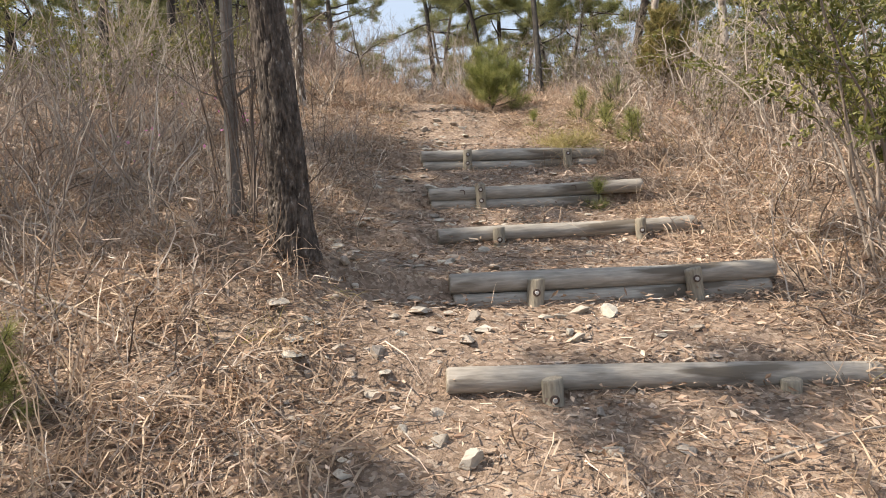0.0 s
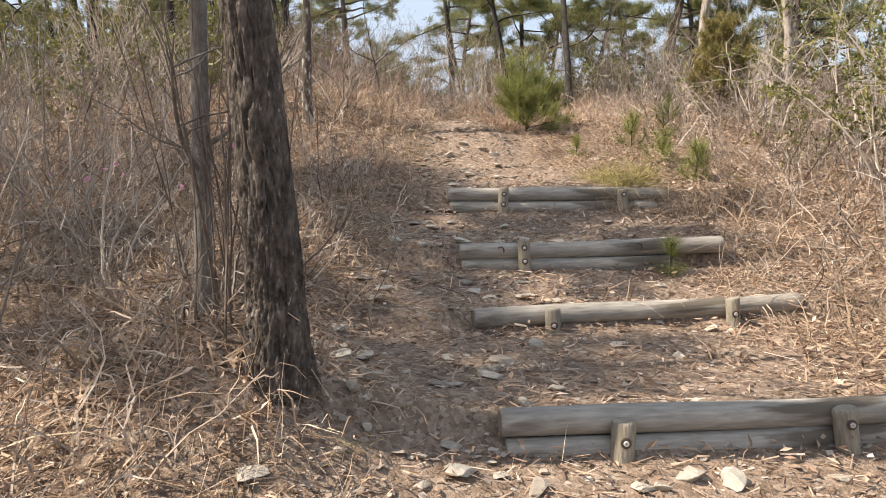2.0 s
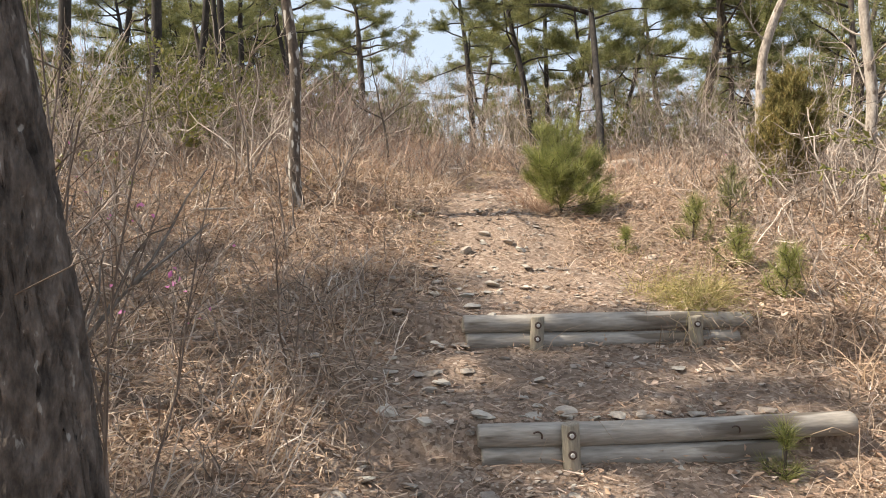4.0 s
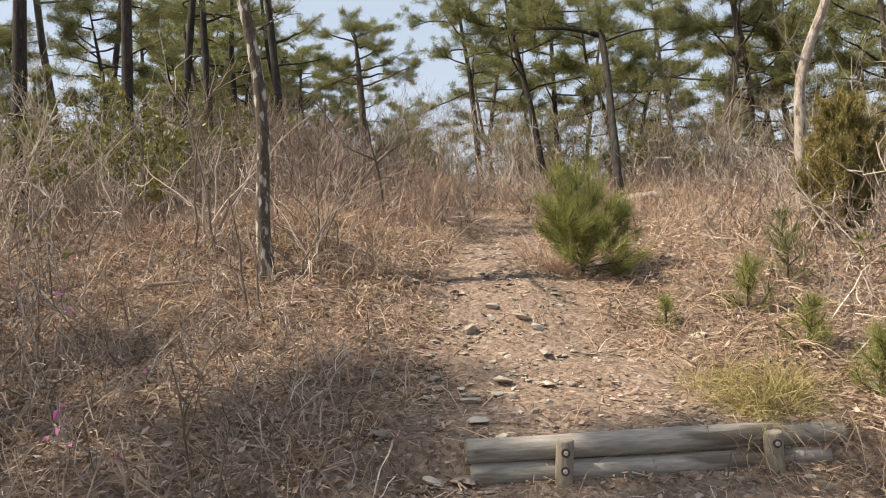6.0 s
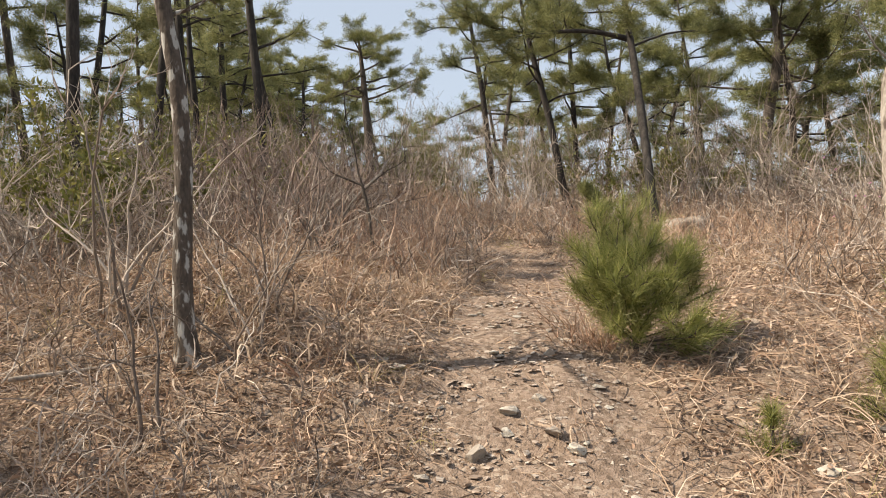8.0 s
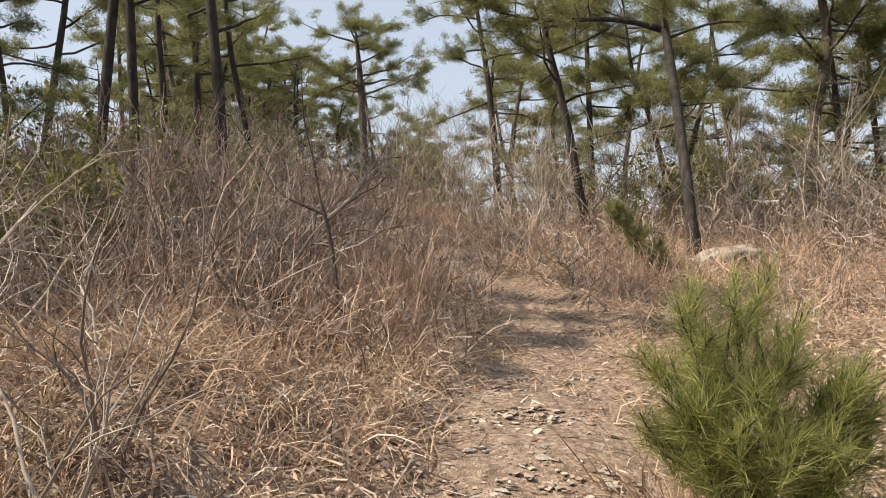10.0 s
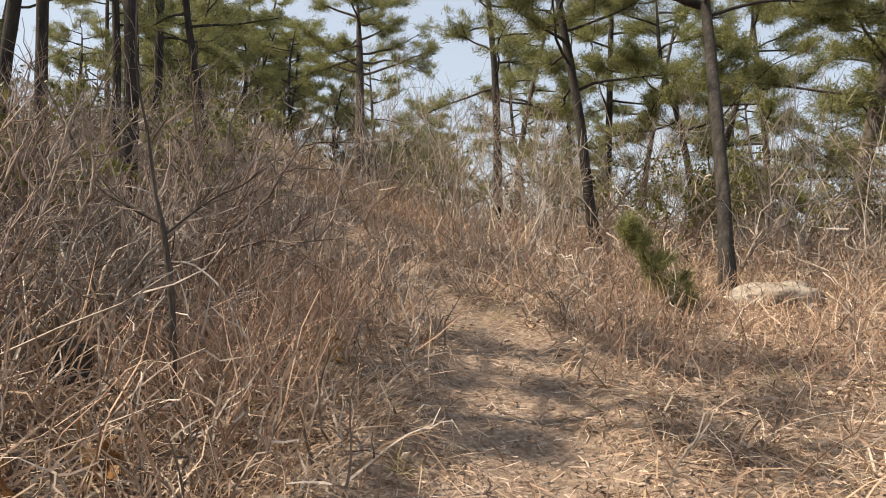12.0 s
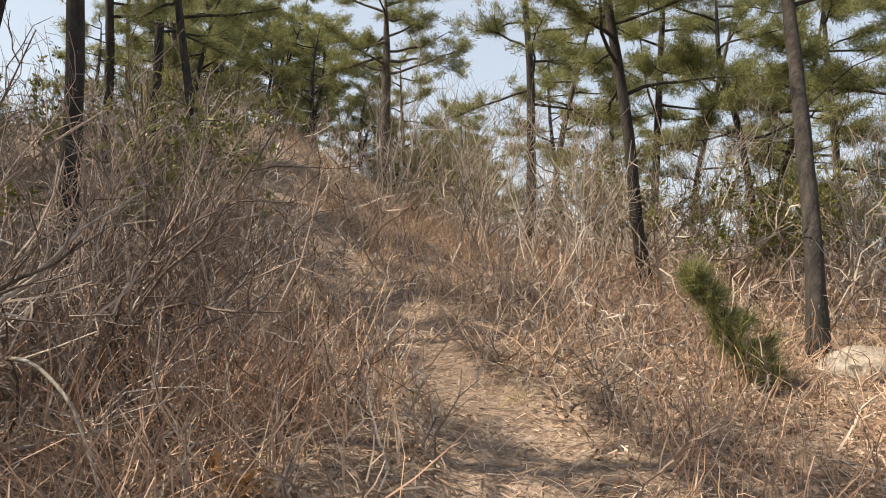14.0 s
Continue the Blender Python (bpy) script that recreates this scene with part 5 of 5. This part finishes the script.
stuff("rusty_grass", join(
    tufts(9, 0.22, 0.52, 8.75, 9.0, lambda x, y: np.ones_like(x), 22, 0.30, 0.006, 0.35, 0.2, 5, 0.05, 0.2),
    tufts(150, -3.0, -0.9, 10.6, 14.0, lambda x, y: off_path(x, y) * (0.2 + 0.8 * patchy(x, y, 1.8)), 16, 0.42, 0.0065, 0.25, 0.12, 5, 0.08, 0.2),
    tufts(60, -2.6, -0.5, 7.0, 13.0, lambda x, y: off_path(x, y), 18, 0.30, 0.007, 0.45, 0.3, 5, 0.06, 0.25)), M_WEED, "upright rust-brown dry grass tufts", "dry grass")
stuff("grey_grass", join(
    tufts(45, -2.6, -0.75, 1.4, 3.2, lambda x, y: off_path(x, y), 18, 0.36, 0.0075, 0.65, 0.5, 6, 0.06, 0.28),
    tufts(16, 1.45, 2.0, 5.3, 6.5, lambda x, y: np.ones_like(x), 24, 0.34, 0.006, 0.6, 0.45, 6, 0.06, 0.15),
    tufts(60, -2.8, -0.6, 4.6, 9.5, lambda x, y: off_path(x, y), 16, 0.30, 0.006, 0.6, 0.4, 5, 0.06, 0.2)), M_BRUSH, "grey weathered grass tufts", "dry grass")
stuff("tall_dry_grass", join(
    tufts(420, -4.6, 4.8, 1.0, 16, lambda x, y: off_path(x, y) * patchy(x + 3, y, 0.8), 14, 0.55, 0.006, 0.42, 0.32, 6),
    tufts(1500, -7, 8, 14, 27, lambda x, y: off_path(x, y), 12, 0.55, 0.011, 0.45, 0.3, 4, 0.12)), M_GRASS, "tall arching dry grass stalks", "dry grass")
stuff("arching_grass", join(
    tufts(34, -2.8, -1.1, 2.4, 5.6, lambda x, y: np.ones_like(x), 5, 0.78, 0.010, 0.5, 0.36, 7, 0.03),
    tufts(40, -2.6, -0.9, 6.5, 9.3, lambda x, y: off_path(x, y), 5, 0.62, 0.009, 0.5, 0.4, 7, 0.03),
    tufts(44, -2.2, -0.6, 9.8, 13, lambda x, y: off_path(x, y), 6, 0.62, 0.008, 0.45, 0.36, 7, 0.03),
    tufts(7, 0.95, 1.25, 6.62, 6.72, lambda x, y: np.ones_like(x), 22, 0.30, 0.006, 0.7, 0.55, 6, 0.05),
    tufts(8, 1.35, 1.75, 5.35, 5.62, lambda x, y: np.ones_like(x), 18, 0.34, 0.006, 0.6, 0.5, 6, 0.05),
    tufts(9, 1.05, 1.75, 4.6, 4.8, lambda x, y: np.ones_like(x), 16, 0.26, 0.006, 0.7, 0.5, 6, 0.05),
    tufts(60, 1.7, 3.4, 2.2, 8.0, lambda x, y: np.ones_like(x), 6, 0.5, 0.009, 0.6, 0.45, 7, 0.04),
    tufts(40, 1.0, 3.2, 6.5, 14, lambda x, y: off_path(x, y), 6, 0.55, 0.008, 0.5, 0.4, 7, 0.03)), M_GRASS, "pale arching blades of dead grass", "dry grass")
stuff("sedge", join(
    tufts(38, 0.95, 1.45, 6.9, 7.3, lambda x, y: np.ones_like(x), 36, 0.40, 0.0042, 0.6, 0.4, 5, 0.05),
    tufts(90, -4, 3.5, 2, 14, lambda x, y: off_path(x, y), 16, 0.22, 0.004, 0.6, 0.35)), M_OLIVE, "yellow-green sedge tufts", "sedge")

# thin upright stalks of the thicket
p = scatter(6500, -5, 6, 3.0, 20, lambda x, y: (1 - on_path(x * 0.92, y)) * smooth(10.3, 14.5, y) * (1 - 0.65 * smooth(-0.9, -1.6, x) * (1 - smooth(15, 17, y))) + 0.3 * smooth(-2.0, -3.2, x) * smooth(3, 6, y) + 0.25 * smooth(2.0, 3.0, x))
p = np.concatenate([p, scatter(900, -2.4, -0.5, 10.0, 13.5, lambda x, y: off_path(x, y) ** 2 * (0.15 + 0.85 * patchy(x, y, 1.7))), scatter(450, 0.75, 2.6, 12.2, 15.5, lambda x, y: off_path(x, y) * (1 - smooth(1.3, 1.6, x) * smooth(13.2, 13.6, y)))])
n = len(p)
b = grow(p, upward(n, 0.34), rng.uniform(0.22, 0.66, n) * (1 - 0.35 * smooth(0.5, 0.9, p[:, 0]) * (1 - smooth(14.5, 15.5, p[:, 1]))), 5, 0.26, -0.03)
side = unit(np.cross(b[:, -1] - b[:, 0], rng.normal(0, 1, (n, 3))))
stuff("weed_stalks", ribbons(b, taper(n, 5, rng.uniform(0.0045, 0.0095, n), np.full(n, 0.003)), side), M_WEED, "thin upright dead weed stalks", "weeds")

# twiggy brush
def brush(n, x0, x1, y0, y1, keep, tall, wide, kids):
    c = scatter(n, x0, x1, y0, y1, keep)
    b = grow(c, upward(n, 0.45), tall * rng.uniform(0.35, 1.15, n), 6, 0.36, 0.06)
    _, s, w = sprout(b, kids, 0.2, 1.0, 0.85, 0.15)
    k = grow(s, w, tall * rng.uniform(0.12, 0.4, len(s)), 4, 0.4, 0.03)
    side = unit(np.cross(k[:, -1] - k[:, 0], rng.normal(0, 1, (len(k), 3))))
    return join(tubes(b, taper(n, 6, wide, wide * 0.3), 3), ribbons(k, taper(len(k), 4, wide * 1.2, wide * 0.5), side))


stuff("brush", join(
    brush(1300, -6.5, -1.7, 3.0, 16, lambda x, y: smooth(-1.9, -3.6, x) * off_path(x, y), 0.85, 0.0065, 7),
    brush(80, -2.7, -0.95, 1.5, 3.1, lambda x, y: off_path(x, y) * (0.2 + 0.8 * patchy(x, y, 1.9)), 0.36, 0.0048, 7),
    brush(130, -2.6, -0.9, 2.9, 4.6, lambda x, y: off_path(x, y), 0.46, 0.0048, 7),
    brush(900, 2.3, 7, 2.5, 16, lambda x, y: smooth(2.2, 3.2, x), 0.9, 0.0065, 7),
    brush(1050, 1.65, 4.2, 2.6, 10.5, lambda x, y: smooth(1.6, 2.3, x), 0.58, 0.0054, 6),
    brush(640, -3.2, -0.5, 4.6, 9.6, lambda x, y: off_path(x, y) * (0.3 + 0.7 * patchy(x + 1, y, 1.4)) * (1 - 0.85 * smooth(-1.5, -1.1, x) * smooth(6.8, 7.4, y)), 0.40, 0.005, 6),
    brush(420, -3.6, -1.2, 10.2, 16, lambda x, y: smooth(-1.1, -1.9, x), 0.85, 0.0075, 8),
    brush(900, -3.4, 2.6, 10.0, 16, lambda x, y: off_path(x, y) ** 2 * (1 - 0.9 * smooth(0.3, 0.7, x) * (1 - smooth(12.4, 13.6, y))) * (0.3 + 0.7 * patchy(x, y, 1.4)) * (1 - smooth(1.2, 1.5, x) * smooth(12.9, 13.4, y) * (1 - smooth(14.6, 15, y))), 0.50, 0.0062, 6),
    brush(2000, -11, 10, 15.2, 30, lambda x, y: off_path(x, y) * (1 - 0.7 * smooth(22, 30, y)) * (1 - 0.8 * np.exp(-((x + 0.36 * (y - 15) + 0.6) / 1.6) ** 2)), 1.4, 0.011, 7)), M_BRUSH, "tangle of grey-brown leafless twigs", "brush")

# stone chips
p = scatter(6000, -1.0, 1.9, 1.4, 10.5, lambda x, y: on_path(x + 0.2, y) * (0.2 + 0.8 * patchy(x, y, 2.2)) * (0.4 + 0.6 * smooth(6.5, 7.5, y)))
n = len(p)
corner = np.array([(i, j, k) for k in (-1, 1) for i, j in ((-1, -1), (1, -1), (1, 1), (-1, 1))], float)
size = 0.007 + 0.018 * rng.uniform(0, 1, n) ** 2
c = corner[None] * rng.uniform(0.3, 1.0, (n, 8, 3)) * size[:, None, None] * np.stack([np.ones(n), rng.uniform(0.5, 1, n), rng.uniform(0.10, 0.3, n)], 1)[:, None, :]
a, tip = rng.uniform(0, 6.28, n)[:, None], rng.normal(0, 0.3, n)[:, None]
c = np.stack([c[..., 0], c[..., 1] * np.cos(tip) - c[..., 2] * np.sin(tip), c[..., 1] * np.sin(tip) + c[..., 2] * np.cos(tip)], -1)
v = np.stack([c[..., 0] * np.cos(a) - c[..., 1] * np.sin(a), c[..., 0] * np.sin(a) + c[..., 1] * np.cos(a), c[..., 2]], -1) + p[:, None, :]
box = np.array([(0, 3, 2, 1), (4, 5, 6, 7), (0, 1, 5, 4), (1, 2, 6, 5), (2, 3, 7, 6), (3, 0, 4, 7)])
f = (np.arange(n)[:, None, None] * 8 + box[None]).reshape(-1, 4)
stuff("gravel", (v.reshape(-1, 3), f), M_GRAVEL, "small pale stone chips on the trodden path", "gravel")

# the slopes farther out
away = lambda x, y: np.clip(smooth(4.2, 5.0, np.abs(x)) + (1 - smooth(0.2, 1.0, y)) * off_path(x, y), 0, 1)
stuff("slope_grass", tufts(2300, -11, 11, -5, 18, away, 8, 0.36, 0.014, 0.7, 0.45, 4, 0.1, 0.25), M_GRASS, "matted straw-coloured grass of the outer slope", "dry grass")
